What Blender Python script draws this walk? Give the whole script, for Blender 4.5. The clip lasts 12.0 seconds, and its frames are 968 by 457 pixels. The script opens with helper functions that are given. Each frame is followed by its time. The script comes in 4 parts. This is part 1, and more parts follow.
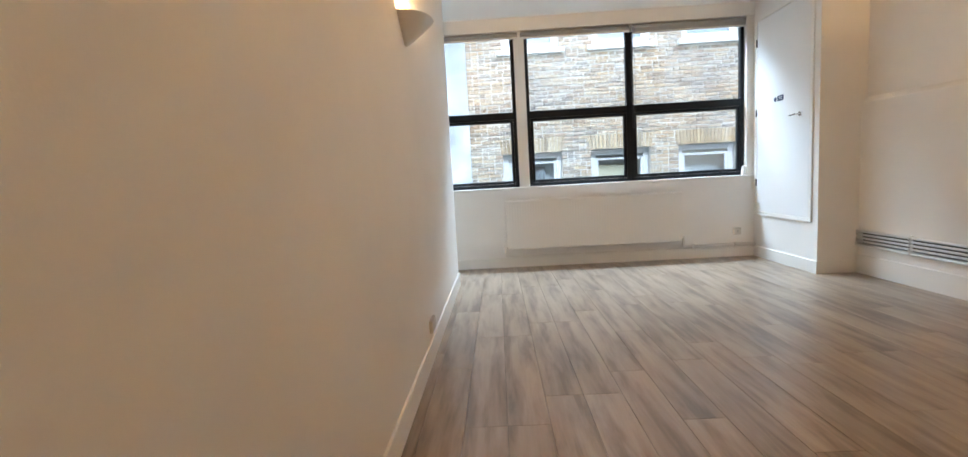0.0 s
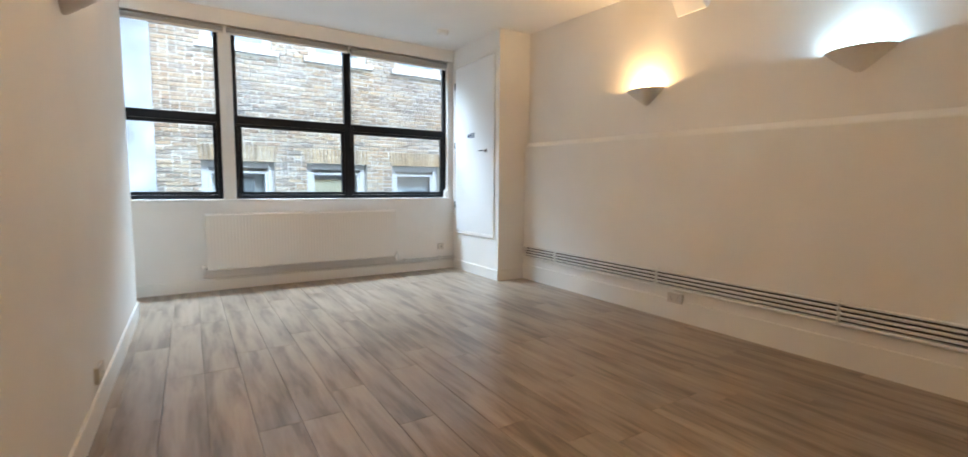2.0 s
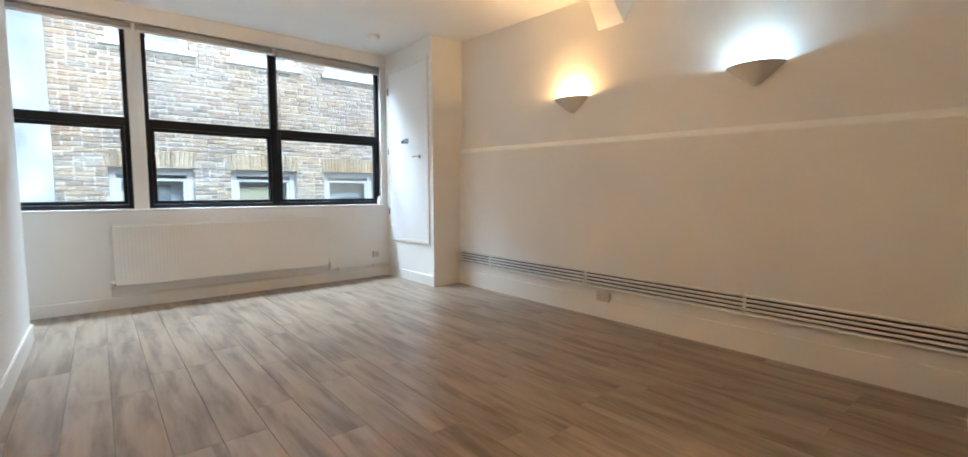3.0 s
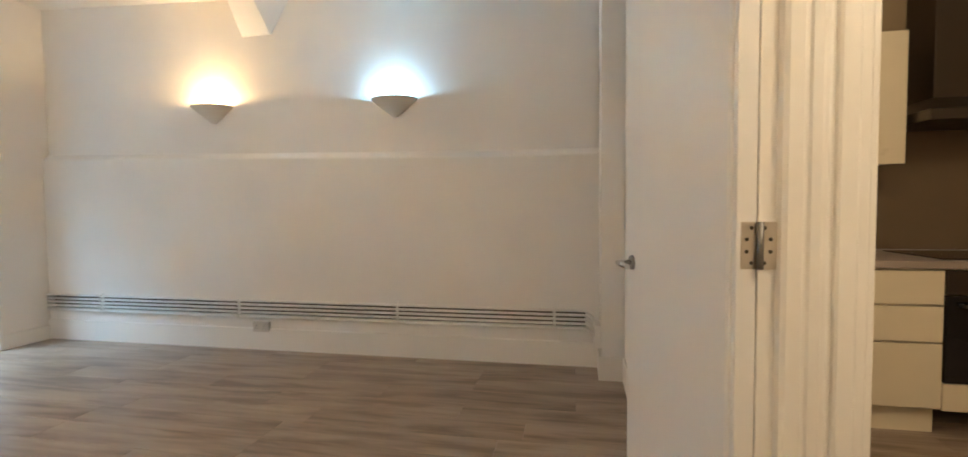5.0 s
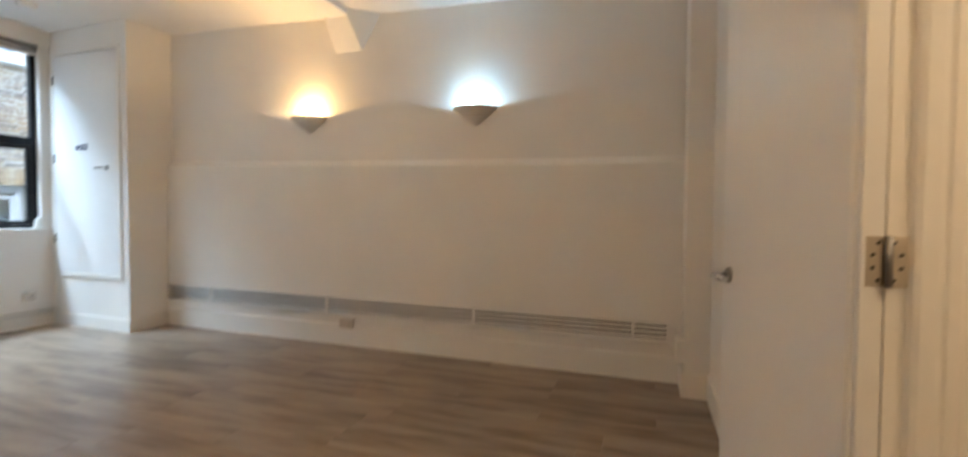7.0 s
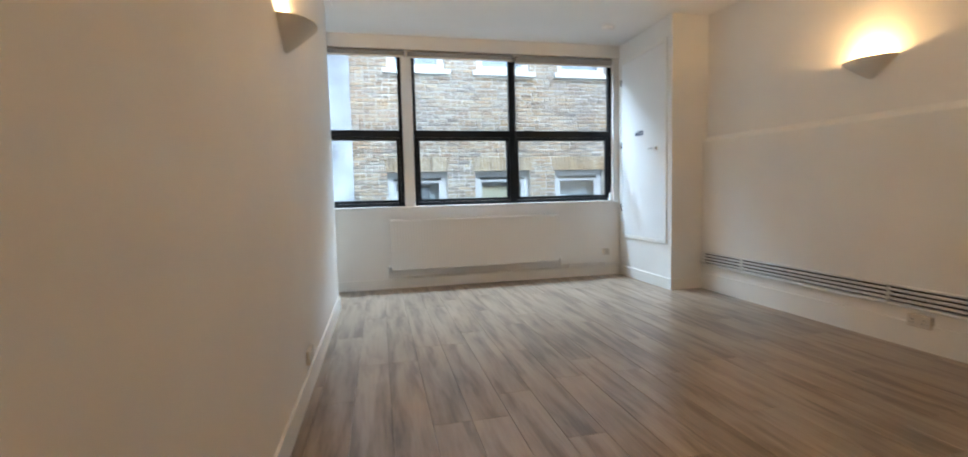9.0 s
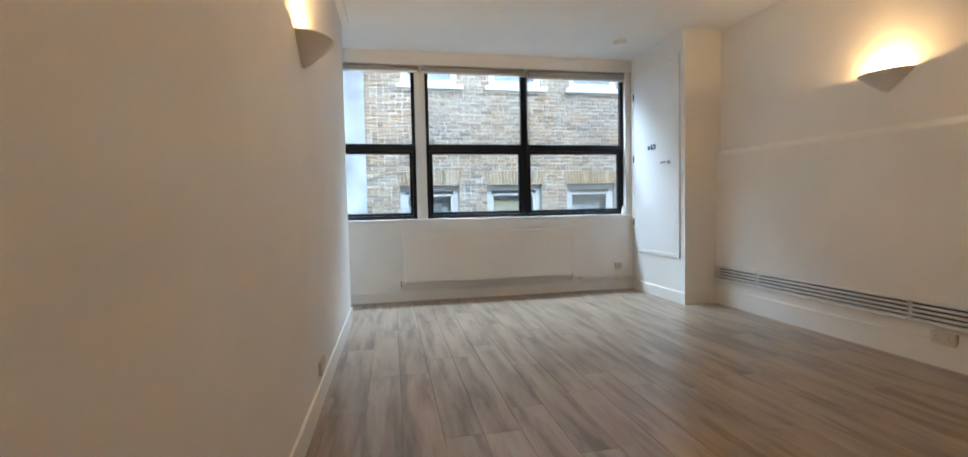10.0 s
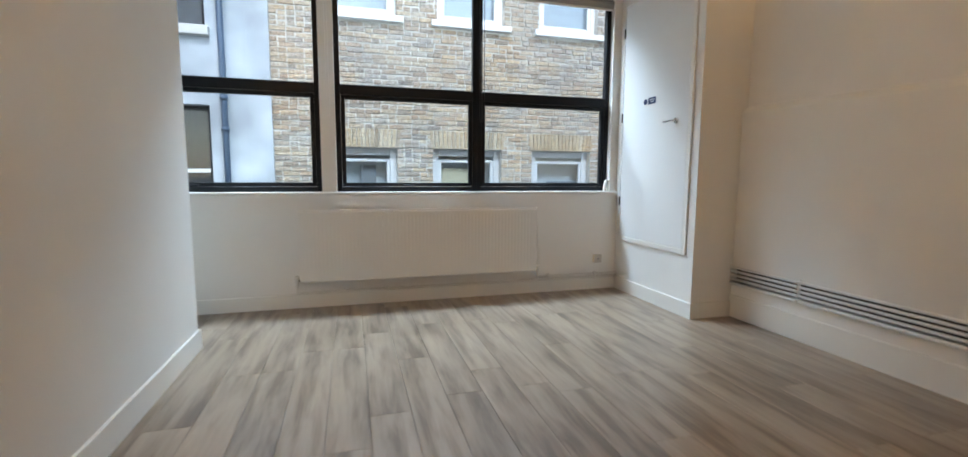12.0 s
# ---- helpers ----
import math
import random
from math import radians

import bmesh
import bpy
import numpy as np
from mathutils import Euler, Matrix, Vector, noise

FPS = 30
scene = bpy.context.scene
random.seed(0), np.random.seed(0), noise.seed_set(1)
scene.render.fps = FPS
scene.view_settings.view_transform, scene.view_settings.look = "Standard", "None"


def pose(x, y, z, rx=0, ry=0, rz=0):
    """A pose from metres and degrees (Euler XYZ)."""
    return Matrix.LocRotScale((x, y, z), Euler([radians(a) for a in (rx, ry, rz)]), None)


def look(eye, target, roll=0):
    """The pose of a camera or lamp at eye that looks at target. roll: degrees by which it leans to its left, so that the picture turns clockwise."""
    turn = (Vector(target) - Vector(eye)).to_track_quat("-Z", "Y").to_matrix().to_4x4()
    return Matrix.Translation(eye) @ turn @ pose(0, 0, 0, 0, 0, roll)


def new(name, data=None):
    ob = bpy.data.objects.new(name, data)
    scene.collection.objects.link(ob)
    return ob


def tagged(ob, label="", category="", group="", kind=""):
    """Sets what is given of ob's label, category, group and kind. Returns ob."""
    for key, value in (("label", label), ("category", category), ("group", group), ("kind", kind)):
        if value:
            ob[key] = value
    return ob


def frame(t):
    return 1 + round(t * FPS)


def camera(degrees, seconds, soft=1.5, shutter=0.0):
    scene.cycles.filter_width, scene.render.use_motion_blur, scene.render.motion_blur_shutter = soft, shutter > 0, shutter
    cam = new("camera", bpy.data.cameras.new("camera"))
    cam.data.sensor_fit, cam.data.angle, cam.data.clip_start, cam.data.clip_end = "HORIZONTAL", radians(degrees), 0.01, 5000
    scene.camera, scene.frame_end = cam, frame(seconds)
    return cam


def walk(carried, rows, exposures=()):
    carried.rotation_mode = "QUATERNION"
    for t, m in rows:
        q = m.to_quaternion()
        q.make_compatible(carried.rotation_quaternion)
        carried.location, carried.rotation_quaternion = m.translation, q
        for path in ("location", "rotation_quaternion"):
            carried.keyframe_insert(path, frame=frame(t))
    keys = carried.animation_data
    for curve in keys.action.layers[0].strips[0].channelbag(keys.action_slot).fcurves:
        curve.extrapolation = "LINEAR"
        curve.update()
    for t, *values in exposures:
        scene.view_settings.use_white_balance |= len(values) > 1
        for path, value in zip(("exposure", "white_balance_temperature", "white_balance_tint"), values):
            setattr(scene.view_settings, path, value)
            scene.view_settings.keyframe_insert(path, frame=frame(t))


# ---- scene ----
cam = camera(92.1, 12.0, soft=1.5, shutter=0.42)
PATH = [
    (0, (0.246, -0.092, 1.164), (0.178, 1.896, 0.956), -3.2),
    (0.5, (0.199, -0.118, 1.182), (0.153, 1.869, 0.959), -1.8),
    (1, (0.131, -0.067, 1.194), (0.549, 1.878, 0.991), -0.7),
    (1.5, (0.173, -0.107, 1.191), (0.983, 1.711, 0.989), -0.2),
    (2, (0.203, -0.133, 1.203), (1.264, 1.552, 1.025), 0.4),
    (2.5, (0.22, -0.106, 1.187), (1.399, 1.501, 1.023), -0.2),
    (3, (0.231, -0.189, 1.203), (1.502, 1.348, 1.049), -0.2),
    (3.5, (0.25, -0.159, 1.204), (1.721, 1.187, 1.043), -0.3),
    (3.7, (0.283, -0.222, 1.223), (1.881, 0.97, 1.063), 0.1),
    (5.3, (0.325, -0.216, 1.222), (2.302, 0.084, 1.181), -1.0),
    (5.5, (0.336, -0.216, 1.236), (2.3, 0.149, 1.34), -1.1),
    (6, (0.31, -0.196, 1.254), (2.231, 0.246, 1.596), -0.8),
    (6.5, (0.302, -0.189, 1.255), (2.204, 0.318, 1.608), -0.6),
    (7, (0.257, -0.152, 1.224), (2.144, 0.508, 1.164), 0.4),
    (7.5, (0.228, -0.118, 1.199), (1.897, 0.913, 0.809), -0.8),
    (9.3, (0.216, -0.018, 1.181), (0.567, 1.95, 1.106), -1.0),
    (9.5, (0.23, -0.039, 1.207), (0.596, 1.927, 1.183), -1.1),
    (10, (0.209, -0.029, 1.168), (0.595, 1.931, 1.08), -1.2),
    (10.5, (0.237, 0.148, 1.129), (0.598, 2.092, 0.824), -3.2),
    (11, (0.333, 0.571, 1.18), (0.91, 2.475, 0.972), -2.8),
    (11.5, (0.561, 1.07, 1.2), (1.102, 2.981, 0.963), -3.1),
    (12, (0.786, 1.566, 1.186), (1.329, 3.478, 0.965), 0.3),
]
walk(cam, [(t, look(eye, target, roll)) for t, eye, target, roll in PATH],
     [(0.0, 1.84, 6640, 13), (1.0, 1.83, 6550, 12), (2.5, 1.81, 6540, 12), (3.7, 1.95, 6600, 12), (5.5, 2.14, 5520, 5), (6.0, 1.88, 5800, 7), (6.5, 1.65, 6120, 9),
      (7.0, 1.71, 6350, 11), (7.5, 1.99, 6480, 13), (9.5, 1.44, 6430, 11), (10.5, 1.55, 6380, 11), (11.0, 1.48, 6380, 10), (11.5, 1.42, 6460, 10), (12.0, 1.33, 6720, 12)])

# ---------------------------------------------------------------- world and light
world = bpy.data.worlds.new("world")
scene.world = world
world.use_nodes = True
wn = world.node_tree
bg = wn.nodes["Background"]
sky = wn.nodes.new("ShaderNodeTexSky")
sky.sky_type, sky.sun_disc = "NISHITA", False
sky.sun_elevation, sky.sun_rotation = radians(52), radians(200)
sky.air_density, sky.dust_density, sky.ozone_density = 1.0, 1.5, 1.5
wn.links.new(sky.outputs[0], bg.inputs[0])
bg.inputs[1].default_value = 0.15

sun = new("sun", bpy.data.lights.new("sun", "SUN"))
sun.data.energy, sun.data.angle, sun.data.color = 1.75, radians(25), (0.61, 0.79, 1.0)
sun.matrix_world = look((0, 0, 0), (-0.2, 0.58, -0.79))

def skylight(place, aim, wide, high, spread, watts):
    """Light of the sky over the lane, falling through the long window."""
    ob = new("window_daylight", bpy.data.lights.new("window_daylight", "AREA"))
    ob.data.shape, ob.data.size, ob.data.size_y, ob.data.spread = "RECTANGLE", wide, high, radians(spread)
    ob.data.energy, ob.data.color = watts, (0.56, 0.78, 1.0)
    ob.matrix_world = look(place, aim)


skylight((1.3, 8.1, 4.75), (1.3, 3.5, 1.0), 6.5, 1.0, 120, 32)
skylight((1.4, 6.75, 3.95), (1.4, 5.4, 0.7), 4.4, 0.9, 130, 178)


def lamp(name, place, watts, colour, radius=0.03):
    ob = new(name, bpy.data.lights.new(name, "POINT"))
    ob.data.energy, ob.data.color, ob.data.shadow_soft_size = watts, colour, radius
    ob.location = place
    return ob


WARM, COOL = (1.0, 0.62, 0.27), (0.42, 0.74, 1.0)
lamp("bulb_light", (-0.176, 2.70, 2.062), 29, WARM, 0.026)
lamp("bulb_light", (-0.176, 1.13, 2.062), 29, WARM, 0.026)
lamp("bulb_light", (3.905, 2.925, 2.102), 10, WARM, 0.026)
lamp("bulb_light", (3.905, 1.225, 2.080), 4.3, COOL, 0.026)
lamp("hall_light", (0.70, -1.45, 2.72), 13.5, (1.0, 0.74, 0.46), 0.10)


# ---------------------------------------------------------------- materials
def nodes_of(name, colour, rough=0.5, metal=0.0):
    m = bpy.data.materials.new(name)
    m.use_nodes = True
    nt = m.node_tree
    b = nt.nodes["Principled BSDF"]
    b.inputs["Base Color"].default_value = (*colour, 1)
    b.inputs["Roughness"].default_value = rough
    b.inputs["Metallic"].default_value = metal
    return m, nt, b


def ramp(nt, fac, stops):
    r = nt.nodes.new("ShaderNodeValToRGB")
    while len(r.color_ramp.elements) < len(stops):
        r.color_ramp.elements.new(0.5)
    for e, (p, c) in zip(r.color_ramp.elements, stops):
        e.position, e.color = p, (*c, 1)
    nt.links.new(fac, r.inputs[0])
    return r.outputs[0]


def noise_tex(nt, vec, scale, detail=4.0, rough=0.55, distortion=0.0):
    n = nt.nodes.new("ShaderNodeTexNoise")
    n.inputs["Scale"].default_value, n.inputs["Detail"].default_value = scale, detail
    n.inputs["Roughness"].default_value, n.inputs["Distortion"].default_value = rough, distortion
    if vec is not None:
        nt.links.new(vec, n.inputs["Vector"])
    return n.outputs["Fac"]


def mapped(nt, scale=(1, 1, 1), coord="Object"):
    c, mp = nt.nodes.new("ShaderNodeTexCoord"), nt.nodes.new("ShaderNodeMapping")
    mp.inputs["Scale"].default_value = scale
    nt.links.new(c.outputs[coord], mp.inputs["Vector"])
    return mp.outputs[0]


def bump(nt, b, height, strength=0.2, distance=0.002):
    n = nt.nodes.new("ShaderNodeBump")
    n.inputs["Strength"].default_value, n.inputs["Distance"].default_value = strength, distance
    nt.links.new(height, n.inputs["Height"])
    nt.links.new(n.outputs[0], b.inputs["Normal"])


def mix_colour(nt, fac, a, b_, blend="MIX"):
    n = nt.nodes.new("ShaderNodeMix")
    n.data_type, n.blend_type = "RGBA", blend
    for sock, v in ((n.inputs[0], fac), (n.inputs[6], a), (n.inputs[7], b_)):
        if isinstance(v, (int, float)):
            sock.default_value = v
        elif isinstance(v, tuple):
            sock.default_value = (*v, 1)
        else:
            nt.links.new(v, sock)
    return n.outputs[2]


def paint(name, colour, rough=0.5, relief=0.15, spread=0.05, grain=220.0, metal=0.0):
    """Painted or plain surface: a broad unevenness, fine grain, uneven gloss."""
    m, nt, b = nodes_of(name, colour, rough, metal)
    v = mapped(nt)
    big, fine = noise_tex(nt, v, 1.3, 3), noise_tex(nt, v, grain, 2)
    lo = tuple(c * (1 - spread) for c in colour)
    hi = tuple(min(1, c * (1 + spread * 0.6)) for c in colour)
    nt.links.new(ramp(nt, big, [(0.3, lo), (0.7, hi)]), b.inputs["Base Color"])
    r = nt.nodes.new("ShaderNodeMapRange")
    r.inputs["To Min"].default_value, r.inputs["To Max"].default_value = rough - 0.07, min(1, rough + 0.07)
    nt.links.new(noise_tex(nt, v, 9.0, 4), r.inputs["Value"])
    nt.links.new(r.outputs[0], b.inputs["Roughness"])
    bump(nt, b, fine, relief, 0.0012)
    return m


WALL = paint("wall_paint", (0.81, 0.783, 0.740), 0.62, 0.22, 0.035, 150)
CEIL = paint("ceiling_paint", (0.82, 0.80, 0.765), 0.75, 0.2, 0.03, 120)
TRIM = paint("gloss_white_paint", (0.81, 0.785, 0.735), 0.32, 0.06, 0.03, 60)
DOOR = paint("door_paint", (0.78, 0.77, 0.755), 0.36, 0.06, 0.02, 90)
RAD = paint("radiator_enamel", (0.80, 0.775, 0.735), 0.35, 0.03, 0.02, 60)
PIPE = paint("pipe_paint", (0.81, 0.78, 0.73), 0.38, 0.12, 0.06, 60)
# Dark tone painted in for the shade in the gaps between the wall pipes.
GAPSHADE = paint("pipe_gap_shade", (0.15, 0.125, 0.10), 0.9, 0.5, 0.3, 60)
BLACK = paint("black_window_paint", (0.012, 0.013, 0.016), 0.38, 0.08, 0.25, 90)
for _n in BLACK.node_tree.nodes:
    if _n.type == "BSDF_PRINCIPLED":
        _n.inputs["Specular IOR Level"].default_value = 0.18
BLIND = paint("grey_blind_fabric", (0.36, 0.35, 0.34), 0.75, 0.3, 0.05, 600)
BLINDBAR = paint("blind_bar", (0.72, 0.70, 0.67), 0.45, 0.05, 0.03, 80)
PLASTIC = paint("white_plastic", (0.80, 0.78, 0.74), 0.35, 0.03, 0.03, 80)
PLASTER = paint("sconce_plaster", (0.80, 0.755, 0.69), 0.6, 0.1, 0.04, 90)
SOCKET = paint("aged_white_plastic", (0.60, 0.555, 0.49), 0.4, 0.05, 0.12, 60)
DARK = paint("dark_plastic", (0.02, 0.02, 0.022), 0.4, 0.05, 0.1, 80)
SIGNBLUE = paint("sign_blue", (0.015, 0.03, 0.09), 0.3, 0.03, 0.05, 80)
NICKEL = paint("satin_nickel", (0.62, 0.56, 0.47), 0.33, 0.05, 0.06, 300, 1.0)
CHROME = paint("chrome", (0.75, 0.75, 0.76), 0.12, 0.02, 0.03, 200, 1.0)
KNUCKLE = paint("dull_steel", (0.30, 0.29, 0.28), 0.5, 0.05, 0.06, 300, 1.0)
STEEL = paint("brushed_steel", (0.10, 0.088, 0.072), 0.38, 0.08, 0.06, 400, 1.0)
TAUPE = paint("brown_kitchen_wall", (0.25, 0.18, 0.10), 0.7, 0.2, 0.06, 120)
CREAM = paint("kitchen_cream", (0.66, 0.58, 0.42), 0.3, 0.03, 0.03, 80)
WORKTOP = paint("worktop_laminate", (0.30, 0.25, 0.21), 0.35, 0.1, 0.25, 180)
# Brown glass, with the shade on it included in the dark base colour.
SPLASH = paint("shaded_brown_splashback", (0.15, 0.105, 0.065), 0.22, 0.02, 0.06, 40)
BLACKGLASS = paint("black_oven_glass", (0.008, 0.008, 0.009), 0.06, 0.01, 0.1, 40)
STONE = paint("stone_sill", (0.55, 0.53, 0.50), 0.8, 0.5, 0.15, 50)
WHITEWOOD = paint("white_sash_paint", (0.72, 0.72, 0.71), 0.45, 0.1, 0.05, 60)
PIPEBLUE = paint("dark_cast_iron", (0.045, 0.075, 0.12), 0.5, 0.2, 0.2, 60)
INNER = paint("far_room", (0.68, 0.70, 0.70), 0.8, 0.1, 0.25, 8)
# Pale blue-grey that stands in for sky mirrored in the upper far panes.
PANESKY = paint("pane_sky_tone", (0.66, 0.70, 0.74), 0.9, 0.2, 0.15, 30)
GREYWOOD = paint("grey_window_paint", (0.52, 0.53, 0.54), 0.5, 0.1, 0.08, 60)
FARGREY = paint("far_grey_panel", (0.27, 0.28, 0.29), 0.7, 0.1, 0.2, 8)
INNERDARK = paint("unlit_room_tone", (0.10, 0.10, 0.105), 0.8, 0.1, 0.3, 8)


def make_glass(name, ior, tint):
    m, nt, b = nodes_of(name, (1, 1, 1))
    nt.nodes.remove(b)
    t, g, f, x = (nt.nodes.new("ShaderNode" + k) for k in ("BsdfTransparent", "BsdfGlossy", "Fresnel", "MixShader"))
    t.inputs[0].default_value, g.inputs["Roughness"].default_value = (*tint, 1), 0.01
    f.inputs["IOR"].default_value = ior
    nt.links.new(f.outputs[0], x.inputs[0])
    nt.links.new(t.outputs[0], x.inputs[1])
    nt.links.new(g.outputs[0], x.inputs[2])
    nt.links.new(x.outputs[0], nt.nodes["Material Output"].inputs[0])
    return m


GLASS = make_glass("window_glass", 1.45, (0.95, 0.97, 0.96))
FARGLASS = make_glass("far_window_glass", 1.5, (0.88, 0.90, 0.91))


def glow(name, colour, strength):
    m, nt, b = nodes_of(name, colour, 0.5)
    b.inputs["Emission Color"].default_value = (*colour, 1)
    b.inputs["Emission Strength"].default_value = strength
    return m


BULBWARM, BULBCOOL = glow("warm_bulb", (1.0, 0.7, 0.38), 12), glow("cool_bulb", (0.75, 0.9, 1.0), 12)


def laminate():
    m, nt, b = nodes_of("grey_oak_laminate", (0.3, 0.25, 0.2), 0.42)
    c, info = nt.nodes.new("ShaderNodeTexCoord"), nt.nodes.new("ShaderNodeObjectInfo")
    off, add = nt.nodes.new("ShaderNodeVectorMath"), nt.nodes.new("ShaderNodeVectorMath")
    off.operation, add.operation = "SCALE", "ADD"
    off.inputs[0].default_value = (17.0, 41.0, 5.0)
    nt.links.new(info.outputs["Random"], off.inputs["Scale"])
    nt.links.new(c.outputs["Object"], add.inputs[0])
    nt.links.new(off.outputs[0], add.inputs[1])

    def stretched(sx, sy):
        mp = nt.nodes.new("ShaderNodeMapping")
        mp.inputs["Scale"].default_value = (sx, sy, 1)
        nt.links.new(add.outputs[0], mp.inputs["Vector"])
        return mp.outputs[0]
    broad = noise_tex(nt, stretched(7, 0.9), 1.0, 3, 0.5, 0.2)
    figure = noise_tex(nt, stretched(12.5, 1.5), 1.0, 4, 0.55, 0.3)
    streak = noise_tex(nt, stretched(46, 2.2), 1.0, 3, 0.55, 0.3)
    grain = noise_tex(nt, stretched(230, 9), 1.0, 3, 0.6)
    col = ramp(nt, broad, [(0.28, (0.244, 0.186, 0.137)), (0.50, (0.320, 0.249, 0.186)), (0.72, (0.365, 0.290, 0.222))])
    fig = ramp(nt, figure, [(0.35, (0.56, 0.53, 0.51)), (0.46, (0.85, 0.83, 0.82)), (0.57, (1.06, 1.06, 1.06))])
    col = mix_colour(nt, 1.0, col, fig, "MULTIPLY")
    lines = ramp(nt, streak, [(0.34, (0.74, 0.72, 0.70)), (0.52, (1, 1, 1))])
    col = mix_colour(nt, 0.3, col, lines, "MULTIPLY")
    fine = ramp(nt, grain, [(0.3, (0.78, 0.76, 0.74)), (0.6, (1, 1, 1))])
    col = mix_colour(nt, 0.3, col, fine, "MULTIPLY")
    each = ramp(nt, info.outputs["Random"], [(0.0, (0.95, 0.945, 0.94)), (0.5, (1.0, 0.995, 0.99)), (1.0, (1.04, 1.035, 1.03))])
    col = mix_colour(nt, 1.0, col, each, "MULTIPLY")
    nt.links.new(col, b.inputs["Base Color"])
    rr = nt.nodes.new("ShaderNodeMapRange")
    rr.inputs["To Min"].default_value, rr.inputs["To Max"].default_value = 0.28, 0.36
    b.inputs["Specular IOR Level"].default_value = 0.5
    nt.links.new(grain, rr.inputs["Value"])
    nt.links.new(rr.outputs[0], b.inputs["Roughness"])
    bump(nt, b, grain, 0.10, 0.0006)
    return m


LAMINATE = laminate()
SUBFLOOR = paint("subfloor", (0.10, 0.08, 0.062), 0.9, 0.2, 0.2, 40)


def brick_material(name, random_source, stops):
    m, nt, b = nodes_of(name, (0.3, 0.22, 0.15), 0.9)
    if random_source == "object":
        rnd = nt.nodes.new("ShaderNodeObjectInfo").outputs["Random"]
    else:
        rnd = nt.nodes.new("ShaderNodeNewGeometry").outputs["Random Per Island"]
    v = mapped(nt)
    base = ramp(nt, rnd, stops)
    here = nt.nodes.new("ShaderNodeNewGeometry").outputs["Position"]
    patch = ramp(nt, noise_tex(nt, here, 1.7, 4, 0.6), [(0.34, (0.78, 0.79, 0.82)), (0.48, (1.0, 0.95, 0.88)), (0.66, (1.0, 0.82, 0.61))])
    base = mix_colour(nt, 0.9, base, patch, "MULTIPLY")
    place = nt.nodes.new("ShaderNodeNewGeometry").outputs["Position"]
    soot = ramp(nt, noise_tex(nt, place, 34, 5, 0.7, 0.6), [(0.38, (0.20, 0.18, 0.17)), (0.60, (1, 1, 1))])
    col = mix_colour(nt, 0.85, base, soot, "MULTIPLY")
    smear = ramp(nt, noise_tex(nt, place, 2.2, 5, 0.65), [(0.35, (0.0, 0.0, 0.0)), (0.65, (0.16, 0.16, 0.16))])
    nt.links.new(mix_colour(nt, smear, col, (0.55, 0.52, 0.47)), b.inputs["Base Color"])
    bump(nt, b, noise_tex(nt, v, 90, 4), 0.6, 0.004)
    return m


STOCK = [(0.0, (0.28, 0.25, 0.23)), (0.14, (0.45, 0.375, 0.305)), (0.32, (0.60, 0.515, 0.405)), (0.50, (0.41, 0.32, 0.255)),
         (0.66, (0.58, 0.52, 0.45)), (0.84, (0.48, 0.445, 0.405)), (1.0, (0.30, 0.275, 0.26))]
YELLOW = [(0.0, (0.30, 0.24, 0.17)), (0.3, (0.55, 0.45, 0.31)), (0.6, (0.42, 0.33, 0.22)), (1.0, (0.60, 0.52, 0.40))]
BRICK, BRICKMANY = brick_material("stock_brick", "object", STOCK), brick_material("stock_brick_field", "island", STOCK)
MORTAR = paint("lime_mortar", (0.58, 0.555, 0.515), 0.95, 0.8, 0.3, 25)
ARCH = brick_material("gauged_arch_brick", "object", YELLOW)
RENDER = paint("white_render", (0.42, 0.45, 0.48), 0.9, 0.7, 0.42, 40)
TARMAC = paint("tarmac", (0.05, 0.05, 0.05), 0.95, 0.8, 0.2, 60)


# ---------------------------------------------------------------- mesh helpers
def add_box(bm, a, b, bevel=0.0, seg=1):
    a, b = [min(p) for p in zip(a, b)], [max(p) for p in zip(a, b)]
    made = bmesh.ops.create_cube(bm, size=1)["verts"]
    for v in made:
        v.co = [a[i] + (v.co[i] + 0.5) * (b[i] - a[i]) for i in range(3)]
    if bevel:
        edges = list({e for v in made for e in v.link_edges})
        bmesh.ops.bevel(bm, geom=edges, offset=bevel, segments=seg, affect="EDGES", profile=0.5)
    return bm


def boxes(*pairs, bevel=0.0, seg=1):
    bm = bmesh.new()
    for a, b in pairs:
        add_box(bm, a, b, bevel, seg)
    return bm


def tube(points, r, n=10):
    """A round pipe along a polyline, with capped ends."""
    bm, rings = bmesh.new(), []
    pts = [Vector(p) for p in points]
    for i, p in enumerate(pts):
        d = (pts[min(i + 1, len(pts) - 1)] - pts[max(i - 1, 0)]).normalized()
        u = d.cross(Vector((0, 0, 1)) if abs(d.z) < 0.9 else Vector((1, 0, 0))).normalized()
        w = d.cross(u)
        rings.append([bm.verts.new(p + r * (u * math.cos(k * math.tau / n) + w * math.sin(k * math.tau / n))) for k in range(n)])
    for q, s in zip(rings, rings[1:]):
        for k in range(n):
            bm.faces.new((q[k], q[(k + 1) % n], s[(k + 1) % n], s[k]))
    bm.faces.new(rings[0][::-1])
    bm.faces.new(rings[-1])
    for f in bm.faces:
        f.smooth = len(f.verts) == 4
    bmesh.ops.recalc_face_normals(bm, faces=bm.faces)
    return bm


